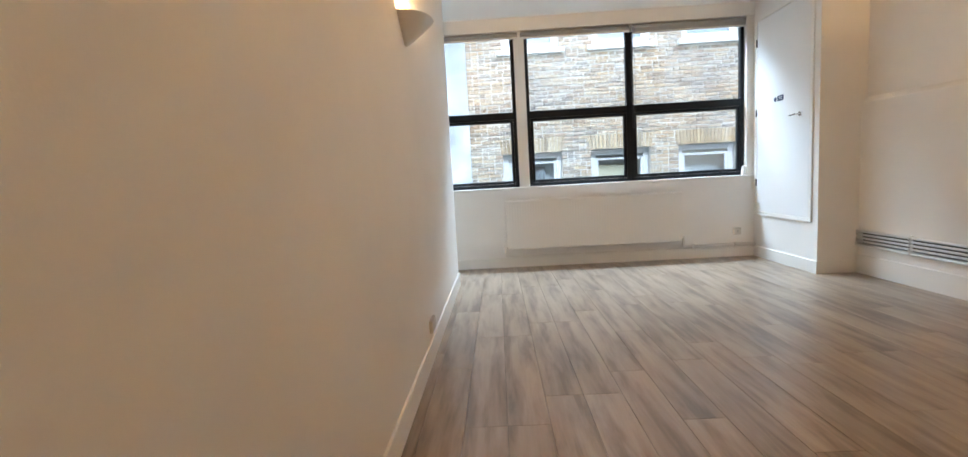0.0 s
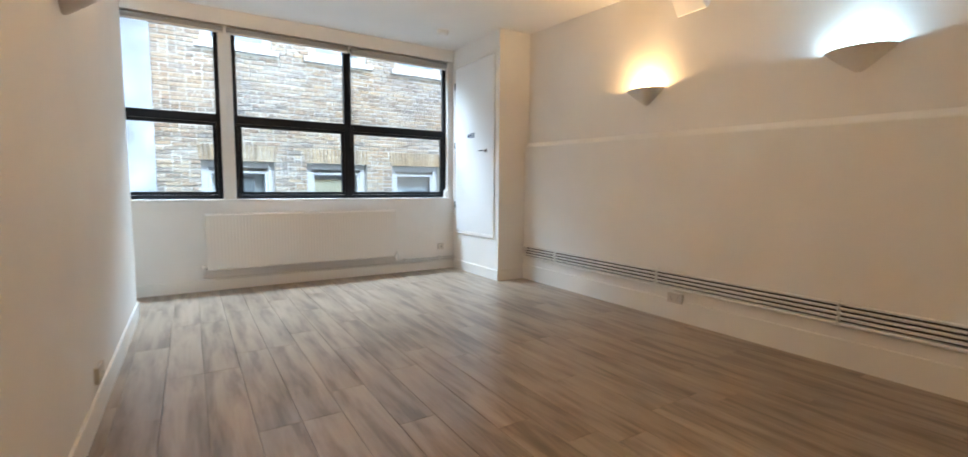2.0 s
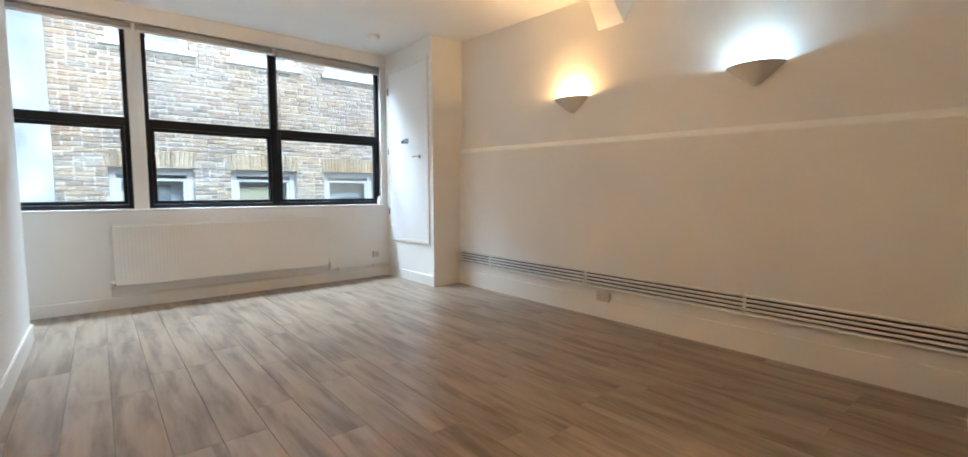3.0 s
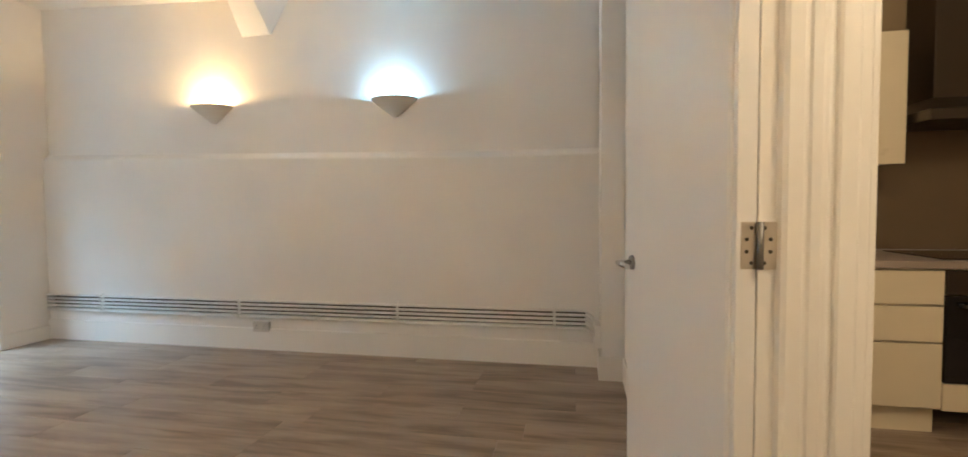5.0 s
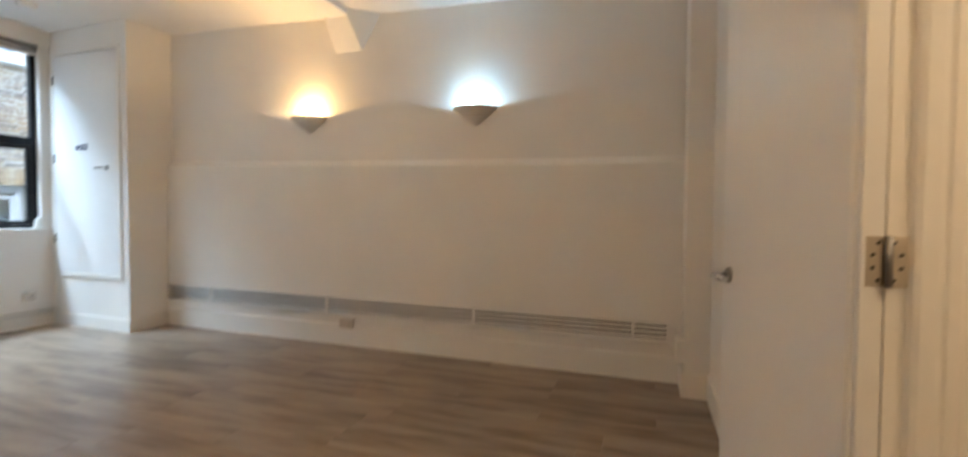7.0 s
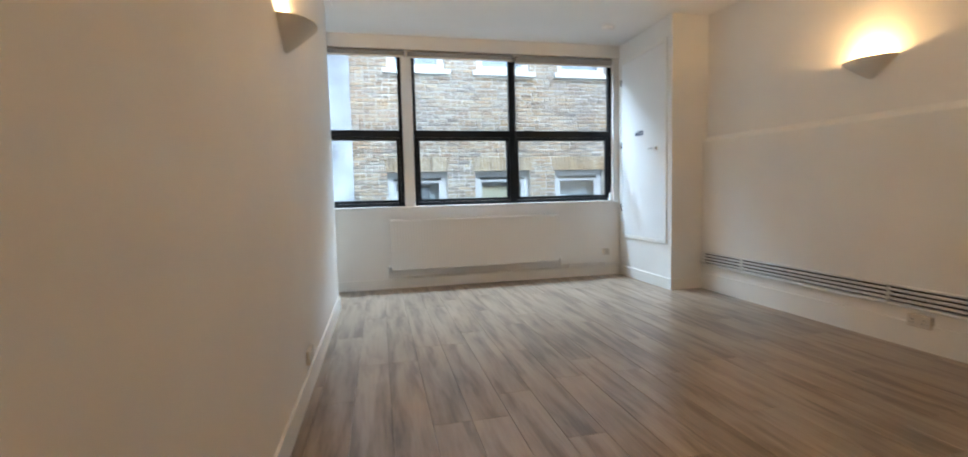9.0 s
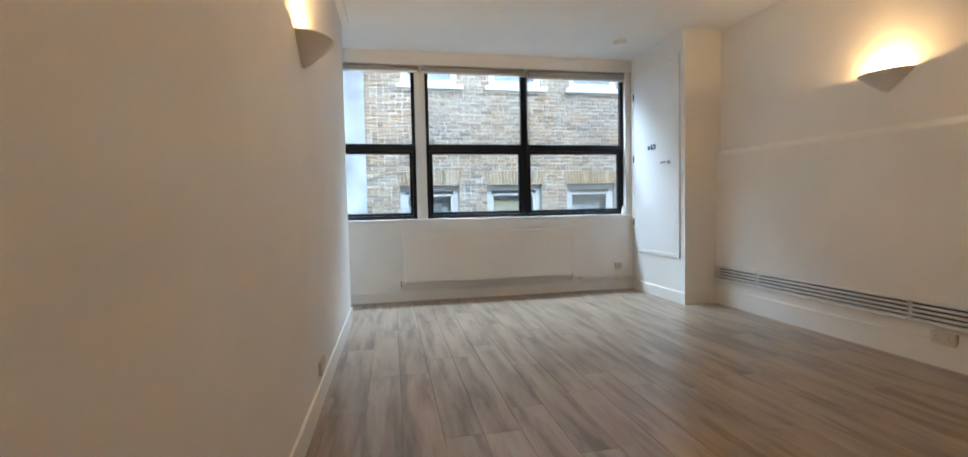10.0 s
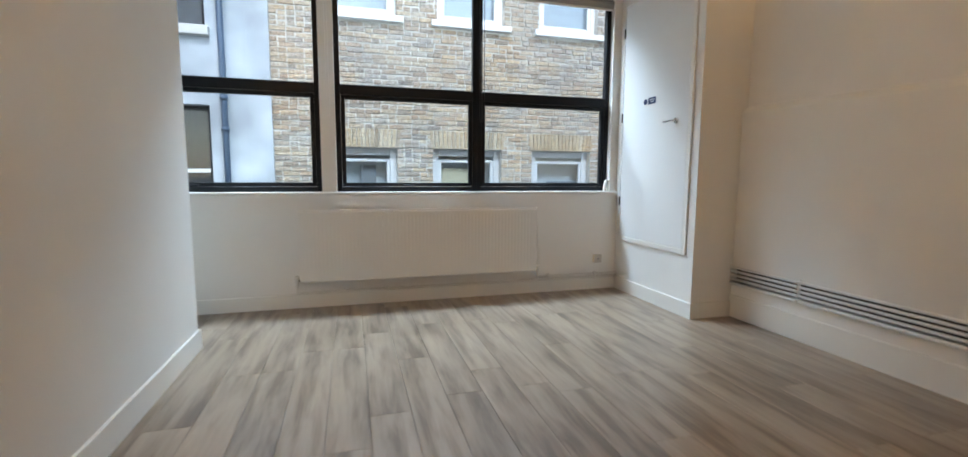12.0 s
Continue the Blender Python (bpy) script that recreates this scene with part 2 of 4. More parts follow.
def lathe(profile, n=24, axis="z", centre=(0, 0, 0)):
    """Turned solid from (radius, height) pairs."""
    bm, rings = bmesh.new(), []
    for r, h in profile:
        ring = []
        for k in range(n):
            c, s = r * math.cos(k * math.tau / n), r * math.sin(k * math.tau / n)
            p = {"z": (c, s, h), "x": (h, c, s), "y": (c, h, s)}[axis]
            ring.append(bm.verts.new(Vector(p) + Vector(centre)))
        rings.append(ring)
    for q, s in zip(rings, rings[1:]):
        for k in range(n):
            f = bm.faces.new((q[k], q[(k + 1) % n], s[(k + 1) % n], s[k]))
            f.smooth = True
    bm.faces.new(rings[0][::-1])
    bm.faces.new(rings[-1])
    bmesh.ops.recalc_face_normals(bm, faces=bm.faces)
    return bm


def finish(name, bm, material):
    me = bpy.data.meshes.new(name)
    bm.to_mesh(me)
    bm.free()
    me.materials.append(material)
    return me


def part(name, bm, material, parent, label=""):
    ob = new(name, finish(name, bm, material))
    ob.parent = parent
    if label:
        ob["label"] = label
    return ob


def solid(name, bm, material, label, category, kind="", group=""):
    return tagged(new(name, finish(name, bm, material)), label, category, group, kind)


def empty(name, place, label, category, kind="", group=""):
    ob = new(name)
    ob.location = place
    ob.empty_display_size = 0.1
    return tagged(ob, label, category, group, kind)


def frame_boxes(axis, plane, depth, lo, hi, width, bevel=0.0):
    """A rectangular frame in the plane across the axis: lo, hi are its two other coordinates."""
    (a0, c0), (a1, c1) = lo, hi
    p0, p1 = plane, plane + depth

    def put(u0, v0, u1, v1):
        return ((p0, u0, v0), (p1, u1, v1)) if axis == "x" else ((u0, p0, v0), (u1, p1, v1))
    return boxes(put(a0, c0, a0 + width, c1), put(a1 - width, c0, a1, c1),
                 put(a0 + width, c0, a1 - width, c0 + width), put(a0 + width, c1 - width, a1 - width, c1), bevel=bevel)


# ---------------------------------------------------------------- plan
XL, XR, XU, XP = -0.246, 3.92, 3.975, 3.51      # left wall, right wall below and above the ledge, pier face
YB, YW, YE, YP = -0.56, 5.97, 5.07, 4.78       # back wall, window wall, end of left wall, pier front
YG = 6.05                                      # window frames, inner face
H, LEDGE = 3.16, 1.62


def ceil_z(y):
    """Height of the ceiling, which falls from the window towards the door."""
    return 2.94 + 0.21 * min(max((y - 0.0) / 4.78, 0.0), 1.0)


SILL, HEAD = 1.02, 2.985
XK, YK = 3.72, -3.6                            # kitchen back wall, kitchen far end
DX0, DX1, DH = 0.55, 1.38, 2.06                # doorway

floor = solid("floor", boxes(((-1.62, YK - 0.15, -0.16), (4.15, YW + 0.28, -0.012))), SUBFLOOR,
              "grey-brown oak laminate plank floor", "floor", "structure")
solid("wall_left", boxes(((XL - 0.12, YK, 0), (XL, YE, H))), WALL,
      "smooth warm white painted plaster wall", "wall", "structure")
solid("wall_alcove", boxes(((-1.62, YE - 0.37, 0), (-1.5, YW, H)), ((-1.5, YE - 0.37, 0), (XL - 0.12, YE - 0.25, H))), WALL,
      "white painted wall closing the recess beside the window", "wall", "structure")
def ledge_z(y):
    """Top of the thick lower wall, which climbs towards the window."""
    return LEDGE + 0.10 * min(max((y - 0.4) / 4.3, 0.0), 1.0)


CH0, CH1, CHY = 0.298, 0.425, -0.30             # recess added behind the heating pipes to darken their gaps
bm, loops = bmesh.new(), []
for y in (YB, 0.4, YP):
    z = ledge_z(y)
    loops.append([bm.verts.new((px, y, pz)) for px, pz in ((XR, CH1), (XR, z - 0.006), (XR + 0.004, z + 0.006), (XU + 0.001, z + 0.052),
                                                          (XR + 0.2, z + 0.052), (XR + 0.2, CH1))])
for a, b in zip(loops, loops[1:]):
    for k in range(6):
        bm.faces.new((a[k], a[(k + 1) % 6], b[(k + 1) % 6], b[k]))
bm.faces.new(loops[0][::-1])
bm.faces.new(loops[-1])
bmesh.ops.recalc_face_normals(bm, faces=bm.faces)
low = bm
add_box(low, (XR, YB, 0), (XR + 0.2, YP, CH0))
add_box(low, (XR, YB, CH0), (XR + 0.2, CHY, CH1))
add_box(low, (XR + 0.05, CHY, CH0), (XR + 0.2, YP, CH1))
solid("wall_right_lower", low, WALL, "thick lower half of a white painted wall with a ledge on top", "wall", "structure")
solid("wall_right_upper", boxes(((XU, YB, LEDGE + 0.02), (XU + 0.12, YP, H))), WALL,
      "white painted upper wall set back above the ledge", "wall", "structure")
solid("wall_pier", boxes(((XP, YP, 0), (XU + 0.12, YW + 0.12, H))), WALL,
      "white painted boxed-out pier beside the window", "wall", "structure")
solid("wall_column", boxes(((3.65, YB, 0), (XR, -0.40, H)), bevel=0.004), WALL,
      "white painted boxed column in the corner", "wall", "structure")
solid("wall_window", boxes(((-1.62, YW, 0), (XP, YW + 0.25, SILL)), ((-1.62, YW, HEAD), (XP, YW + 0.25, H)),
                           ((3.42, YW + 0.02, SILL), (XP, YG + 0.07, HEAD)), ((3.475, YG + 0.07, SILL), (XP, YW + 0.25, HEAD)), ((-1.62, YW, SILL), (-1.47, YW + 0.25, HEAD))),
      WALL, "white painted wall under and over the long window", "wall", "structure")
solid("wall_back", boxes(((DX1 + 0.03, YB - 0.24, 0), (XU, YB, H)), ((XL, YB - 0.24, 0), (DX0 - 0.03, YB, H)),
                         ((DX0 - 0.03, YB - 0.24, DH + 0.03), (DX1 + 0.03, YB, H))),
      WALL, "white painted partition wall with a doorway", "wall", "structure")
solid("wall_kitchen", boxes(((XK, YK, 0), (XK + 0.12, YB - 0.24, H)), ((XL - 0.12, YK - 0.12, 0), (XK + 0.12, YK, H))),
      TAUPE, "dull brown kitchen walls", "wall", "structure")
bm = bmesh.new()
top, rows = H + 0.25, []
for y, z in ((YK - 0.12, H - 0.01), (YB - 0.12, H - 0.01), (YB - 0.12, ceil_z(YB)), (0.0, ceil_z(0.0)), (4.78, ceil_z(4.78)), (YW + 0.28, ceil_z(YW))):
    rows.append([bm.verts.new((x, y, z)) for x in (-1.62, 4.15)])
for a, b in zip(rows, rows[1:]):
    bm.faces.new((a[0], a[1], b[1], b[0]))
up = [bm.verts.new((x, y, top)) for y in (YK - 0.12, YW + 0.28) for x in (-1.62, 4.15)]
bm.faces.new((up[0], up[2], up[3], up[1]))
bm.faces.new([rw[0] for rw in rows] + [up[2], up[0]])
bm.faces.new([rw[1] for rw in rows][::-1] + [up[1], up[3]])
bm.faces.new((rows[0][0], up[0], up[1], rows[0][1]))
bm.faces.new((rows[-1][1], up[3], up[2], rows[-1][0]))
bmesh.ops.recalc_face_normals(bm, faces=bm.faces)
solid("ceiling", bm, CEIL, "white painted ceiling falling slightly away from the window", "ceiling", "structure")
ZB = ceil_z(2.53)
solid("ceiling_beam", boxes(((XL, 2.395, ZB - 0.055), (XU, 2.60, ZB + 0.04)), bevel=0.004), CEIL,
      "shallow white painted beam across the ceiling", "beam", "structure")
solid("ceiling_beam", boxes(((XL, YB, ceil_z(0) - 0.03), (3.65, -0.40, ceil_z(0) + 0.05)), bevel=0.004), CEIL,
      "white painted downstand beam along the back wall", "beam", "structure")
bm = boxes(((XL, -0.40, 0), (XL + 0.07, YE, 1)), bevel=0.004)
for v in bm.verts:
    v.co.z = ceil_z(v.co.y) + (0.05 if v.co.z > 0.5 else -0.05)
solid("trim", bm, CEIL, "white painted boxing along the top of the wall", "trim", "structure")

# haunch where the beam meets the wall
bm = bmesh.new()
q = [bm.verts.new(p) for p in ((XU, 2.13, ZB + 0.02), (XU, 2.335, 2.73), (XU - 0.014, 2.34, 2.73), (3.79, 2.43, ZB + 0.02),
                              (XU, 2.66, ZB + 0.02), (XU, 2.62, 2.73), (XU - 0.014, 2.615, 2.73), (3.79, 2.65, ZB + 0.02))]
for f in ((0, 3, 2, 1), (4, 5, 6, 7), (2, 3, 7, 6), (1, 2, 6, 5), (0, 4, 7, 3), (0, 1, 5, 4)):
    bm.faces.new([q[k] for k in f])
bmesh.ops.recalc_face_normals(bm, faces=bm.faces)
solid("beam_bracket", bm, CEIL, "white painted wedge-shaped bracket under the ceiling beam", "bracket", "structure")


# skirting boards
def skirting(a, b, height, proud=0.016):
    """A board with a chamfered top edge; a, b are the corners of its plan."""
    bm = boxes(((a[0], a[1], 0), (b[0], b[1], height)))
    top = [e for e in bm.edges if all(v.co.z > height - 0.001 for v in e.verts)]
    bmesh.ops.bevel(bm, geom=top, offset=0.007, segments=2, affect="EDGES", profile=0.5)
    return solid("baseboard", bm, TRIM, "white gloss painted skirting board", "baseboard", "structure")


skirting((XL, YB + 0.016), (XL + 0.016, YE), 0.14)
skirting((XL - 0.12, YE), (XL + 0.016, YE + 0.016), 0.14)
skirting((-1.5, YW - 0.016), (XP - 0.016, YW), 0.125)
skirting((XP - 0.016, YP - 0.016), (XP, YW), 0.135)
skirting((XP, YP - 0.016), (XR - 0.018, YP), 0.135)
skirting((XR - 0.018, -0.40 + 0.016), (XR, YP), 0.19)
skirting((3.65, -0.40), (XR, -0.384), 0.17)
skirting((3.634, YB + 0.016), (3.65, -0.384), 0.17)
skirting((DX1 + 0.10, YB), (3.65, YB + 0.016), 0.17)
skirting((XL + 0.016, YB), (DX0 - 0.10, YB + 0.016), 0.14)
skirting((XL, YK), (XL + 0.016, YB - 0.26), 0.14)

# window sill board
solid("window_sill", boxes(((-1.47, YW - 0.018, SILL - 0.002), (XP, YG + 0.02, SILL + 0.022)), bevel=0.005, seg=2), TRIM,
      "white painted window board above the radiator", "window sill", "structure")
solid("window_post", boxes(((0.535, YW + 0.03, SILL + 0.02), (0.665, YG + 0.08, HEAD)), bevel=0.004), TRIM,
      "white painted post between two windows", "post", "structure")


# ---------------------------------------------------------------- windows
def window(name, x0, x1, z0=SILL + 0.022, z1=HEAD):
    w = empty(name, ((x0 + x1) / 2, YG, z0), "black-framed two-light window facing a brick wall", "window", "structure")
    mid0, mid1 = 1.915, 2.005

    def p(nm, bm, mat, parent=None, label=""):
        ob = part(nm, bm, mat, parent or w, label)
        if parent is None:
            ob.matrix_parent_inverse = Matrix.Translation(w.location).inverted()
        return ob
    p("window_frame", frame_boxes("y", YG, 0.06, (x0, z0), (x1, z1), 0.045, 0.003), BLACK)
    p("transom", boxes(((x0 + 0.045, YG - 0.004, mid0), (x1 - 0.045, YG + 0.06, mid1)), bevel=0.004), BLACK)
    p("sash", frame_boxes("y", YG + 0.008, 0.045, (x0 + 0.047, z0 + 0.047), (x1 - 0.047, mid0 - 0.002), 0.036, 0.003), BLACK)
    for nm, a, b in (("pane", mid1, z1 - 0.045), ("pane", z0 + 0.083, mid0 - 0.038)):
        inset = 0.045 if a == mid1 else 0.083
        g = p(nm, boxes(((x0 + inset, YG + 0.03, a), (x1 - inset, YG + 0.036, b))), GLASS, None, "clear glass pane")
        g.visible_shadow = False
    p("latch", boxes(((x0 + (x1 - x0) * 0.45, YG - 0.012, z0 + 0.05), (x0 + (x1 - x0) * 0.45 + 0.11, YG + 0.01, z0 + 0.066)),
                     bevel=0.004), BLACK)
    return w


window("window_1", -1.47, 0.535)
window("window_2", 0.665, 1.985)
window("window_3", 1.985, 3.42)


def roller_blind(x0, x1, drop, side):
    """Rolled-up blind: fabric roll, end brackets, bottom bar and a bead chain."""
    b = empty("roller_blind", ((x0 + x1) / 2, YW - 0.03, HEAD), "rolled-up grey roller blind over the window", "blind", "", "window blinds")
    inv = Matrix.Translation(b.location).inverted()

    def p(nm, bm, mat, label=""):
        ob = part(nm, bm, mat, b, label)
        ob.matrix_parent_inverse = inv
        return ob
    yc, zc, r = YW + 0.035, HEAD - 0.047, 0.036
    p("roll", lathe([(r, x0 + 0.014), (r, x1 - 0.014)], 20, "x", (0, yc, zc)), BLIND)
    p("fabric", boxes(((x0 + 0.02, yc - 0.034, HEAD - drop), (x1 - 0.02, yc - 0.031, zc))), BLIND)
    p("bottom_bar", boxes(((x0 + 0.018, yc - 0.042, HEAD - drop - 0.022), (x1 - 0.018, yc - 0.024, HEAD - drop)), bevel=0.004), BLINDBAR, "pale bottom bar")
    for x in (x0 + 0.004, x1 - 0.012):
        p("end_bracket", boxes(((x, yc - 0.045, zc - 0.045), (x + 0.008, yc + 0.04, HEAD)), bevel=0.002), PLASTIC)
    x = x1 - 0.006 if side > 0 else x0 + 0.006
    p("chain", tube([(x, yc - 0.055, zc), (x, yc - 0.057, 2.4), (x, yc - 0.055, 1.72), (x + 0.012, yc - 0.054, 1.70),
                     (x + 0.024, yc - 0.055, 1.72), (x + 0.022, yc - 0.057, 2.4), (x + 0.02, yc - 0.055, zc)], 0.0035, 6),
      DARK if side != 1 else PLASTIC)
    return b


roller_blind(-1.46, 0.60, 0.075, 1)
roller_blind(0.61, 1.99, 0.080, 2)
roller_blind(2.00, 3.415, 0.105, 0)

# small white plastic thing on the sill
bm = boxes(((3.36, 6.00, SILL + 0.022), (3.41, 6.036, SILL + 0.14)), bevel=0.014, seg=3)
for v in bm.verts:
    k = (v.co.z - SILL) / 0.14
    v.co.x += 0.022 * k
    v.co.y = 6.018 + (v.co.y - 6.018) * (1.1 - 0.35 * k)
solid("air_freshener", bm, PLASTIC, "small rounded white plastic dispenser on the window sill", "dispenser")


# ---------------------------------------------------------------- radiator and pipes
def rad_panel(x0, x1, z0, z1, y, depth):
    """Pressed steel panel with vertical flutes."""
    bm, prof, x = bmesh.new(), [(x0, 0.0)], x0 + 0.03
    pitch = 0.0335
    while x + pitch < x1 - 0.02:
        prof += [(x, 0.0), (x + 0.006, 0.0007), (x + 0.013, 0.0007), (x + 0.019, 0.0)]
        x += pitch
    prof.append((x1, 0.0))
    zs = [(z0, 0.004), (z0 + 0.012, 0.0), (z0 + 0.035, 0.0), (z0 + 0.05, 1.0), (z1 - 0.05, 1.0), (z1 - 0.035, 0.0), (z1 - 0.012, 0.0), (z1, 0.004)]
    grid = []
    for z, k in zs:
        edge = k if k in (0.004,) else 0.0
        grid.append([bm.verts.new((px, y + edge + (d * k if k == 1.0 else 0.0), z)) for px, d in prof])
    for a, b in zip(grid, grid[1:]):
        for i in range(len(prof) - 1):
            bm.faces.new((a[i], a[i + 1], b[i + 1], b[i]))
    loop = [e for e in bm.edges if e.is_boundary]
    ext = bmesh.ops.extrude_edge_only(bm, edges=loop)
    for v in [g for g in ext["geom"] if isinstance(g, bmesh.types.BMVert)]:
        v.co.y = y + depth
    bmesh.ops.recalc_face_normals(bm, faces=bm.faces)
    return bm


RX0, RX1, RZ0, RZ1 = 0.335, 2.555, 0.245, 0.885
rad = empty("radiator", (1.445, YW - 0.06, RZ0), "long white enamelled double panel radiator under the window", "radiator")
rinv = Matrix.Translation(rad.location).inverted()


def rp(name, bm, mat, label="", parent=None):
    ob = part(name, bm, mat, parent or rad, label)
    if parent is None:
        ob.matrix_parent_inverse = rinv
    return ob


rp("front_panel", rad_panel(RX0, RX1, RZ0, RZ1 - 0.012, YW - 0.105, 0.014), RAD)
rp("back_panel", boxes(((RX0 + 0.01, YW - 0.045, RZ0), (RX1 - 0.01, YW - 0.03, RZ1 - 0.012)), bevel=0.004), RAD)
rp("side_cover", boxes(((RX0 - 0.004, YW - 0.106, RZ0 + 0.03), (RX0, YW - 0.028, RZ1)), bevel=0.0015), RAD)
rp("side_cover", boxes(((RX1, YW - 0.106, RZ0 + 0.03), (RX1 + 0.004, YW - 0.028, RZ1)), bevel=0.0015), RAD)
bm = boxes(((RX0, YW - 0.104, RZ1 - 0.010), (RX1, YW - 0.094, RZ1)), ((RX0, YW - 0.040, RZ1 - 0.010), (RX1, YW - 0.030, RZ1)))
for k in range(74):
    x = RX0 + (RX1 - RX0) * k / 73
    add_box(bm, (x - 0.004, YW - 0.094, RZ1 - 0.008), (x + 0.004, YW - 0.040, RZ1 - 0.002))
rp("top_grille", bm, RAD)
for x, s in ((RX0 - 0.03, 1), (RX1 + 0.03, -1)):
    v = rp("valve", lathe([(0.013, RZ0 - 0.045), (0.013, RZ0 + 0.01), (0.019, RZ0 + 0.014), (0.020, RZ0 + 0.05), (0.015, RZ0 + 0.058)],
                          14, "z", (x, YW - 0.066, 0)), PLASTIC)
    rp("valve_nut", lathe([(0.012, 0.0), (0.012, 0.034)], 6, "x", (x if s > 0 else x - 0.034, YW - 0.066, RZ0 + 0.02)), CHROME, "chrome union nut", v)
for x in (0.75, 2.14):
    rp("wall_bracket", boxes(((x, YW - 0.03, RZ0 - 0.015), (x + 0.03, YW, RZ1 - 0.05)), bevel=0.002), RAD)

pp = empty("radiator_pipes", (2.0, YW - 0.03, 0.14), "pair of thin painted heating pipes along the skirting", "pipe")
pinv = Matrix.Translation(pp.location).inverted()
for pts in ([(XP, YW - 0.03, 0.172), (RX1 + 0.06, YW - 0.03, 0.172), (RX1 + 0.036, YW - 0.045, 0.178), (RX1 + 0.03, YW - 0.066, 0.195), (RX1 + 0.03, YW - 0.066, 0.215)],
            [(XP, YW - 0.03, 0.142), (RX0 + 0.02, YW - 0.03, 0.142), (RX0 - 0.02, YW - 0.04, 0.146), (RX0 - 0.03, YW - 0.066, 0.165), (RX0 - 0.03, YW - 0.066, 0.215)]):
    part("pipe", tube(pts, 0.0085, 10), PIPE, pp).matrix_parent_inverse = pinv
for x in (2.72, 3.25, 1.9, 1.1):
    z1 = 0.190 if x > 2.6 else 0.158
    part("pipe_clip", boxes(((x, YW - 0.042, 0.128), (x + 0.014, YW, z1)), bevel=0.003), PLASTIC, pp).matrix_parent_inverse = pinv

wp = empty("wall_pipes", (XR, 2.2, 0.29), "five parallel cream painted heating pipes along the wall", "pipe")
winv = Matrix.Translation(wp.location).inverted()
PIPES = ((0.292, 0.0135), (0.3300, 0.0106), (0.3635, 0.0103), (0.3970, 0.0103), (0.4300, 0.0103))
for k, (z, thick) in enumerate(PIPES):
    xx = XR - 0.016
    pts = [(xx, YP, z), (xx, -0.29, z), (xx - 0.006, -0.318, z - 0.002), (xx - 0.022, -0.345, z - 0.02), (xx - 0.04, -0.368, z - 0.045),
           (xx - 0.07, -0.380, z - 0.052), (3.79, -0.380, z - 0.052)]
    if k == 4:
        pts = pts[:2] + [(xx - 0.004, -0.33, z - 0.008), (xx - 0.006, -0.355, z - 0.03), (xx - 0.006, -0.368, 0.33), (xx - 0.03, -0.380, 0.315)]
    part("pipe", tube(pts, thick, 12), PIPE, wp).matrix_parent_inverse = winv
# Dark strip at the back of the recess carries the shade between the pipes.
part("gap_shade_strip", boxes(((XR + 0.044, CHY + 0.002, CH0 + 0.001), (XR + 0.05, YP - 0.004, CH1 - 0.001))), GAPSHADE, wp,
     "dark strip standing in for the shade between the pipes").matrix_parent_inverse = winv
part("pipe_cover", boxes(((3.645, -0.402, 0.225), (3.795, -0.352, 0.385)), bevel=0.004), PIPE, wp,
     "white painted boxed cover over the pipe ends").matrix_parent_inverse = winv
for y in (4.15, 2.69, 1.215, -0.065):
    bm = boxes(((XR - 0.012, y - 0.011, 0.272), (XR, y + 0.011, 0.456)), bevel=0.003)
    for z, thick in PIPES:
        add_box(bm, (XR - 0.034, y - 0.011, z - thick - 0.002), (XR - 0.004, y + 0.011, z + thick + 0.002), 0.005)
    part("pipe_clip", bm, PIPE, wp).matrix_parent_inverse = winv


# ---------------------------------------------------------------- sockets and detector
def socket(name, m, width, gangs, depth, label):
    """Wall socket facing local +x, in its own frame, placed by m."""
    s = empty(name, (0, 0, 0), label, "socket")
    part("back_box", boxes(((0, -width / 2, 0), (depth, width / 2, 0.086)), bevel=0.003), SOCKET, s)
    part("face_plate", boxes(((depth, -width / 2 - 0.001, -0.001), (depth + 0.009, width / 2 + 0.001, 0.087)), bevel=0.004, seg=2), SOCKET, s)
    for g in range(gangs):
        y = (g - (gangs - 1) / 2) * 0.075
        x = depth + 0.0085
        part("pin_holes", boxes(((x, y - 0.004, 0.048), (x + 0.001, y + 0.004, 0.058)), ((x, y - 0.016, 0.026), (x + 0.001, y - 0.008, 0.031)),
                                ((x, y + 0.008, 0.026), (x + 0.001, y + 0.016, 0.031))), DARK, s)
        part("switch", boxes(((x, y - 0.007, 0.064), (x + 0.004, y + 0.007, 0.078)), bevel=0.002), SOCKET, s)
    s.matrix_world = m
    return s


socket("wall_socket", pose(XR, 2.465, 0.165, 0, 0, 180), 0.146, 2, 0.030, "white double wall socket under the heating pipes")
part("cable_trunk", boxes(((0.0, -0.012, -0.05), (0.014, 0.012, 0.0)), bevel=0.002), PLASTIC, bpy.data.objects["wall_socket"])
socket("wall_socket", pose(XL, 2.92, 0.185, 0, 0, 0), 0.146, 2, 0.014, "white double wall socket above the skirting")
ws = socket("wall_socket", pose(3.285, YW, 0.285, 0, 0, -90), 0.086, 0, 0.026, "small white square outlet box on the window wall")
part("button", lathe([(0.007, 0.034), (0.007, 0.037)], 12, "x", (0, 0, 0.043)), DARK, ws, "dark round button")

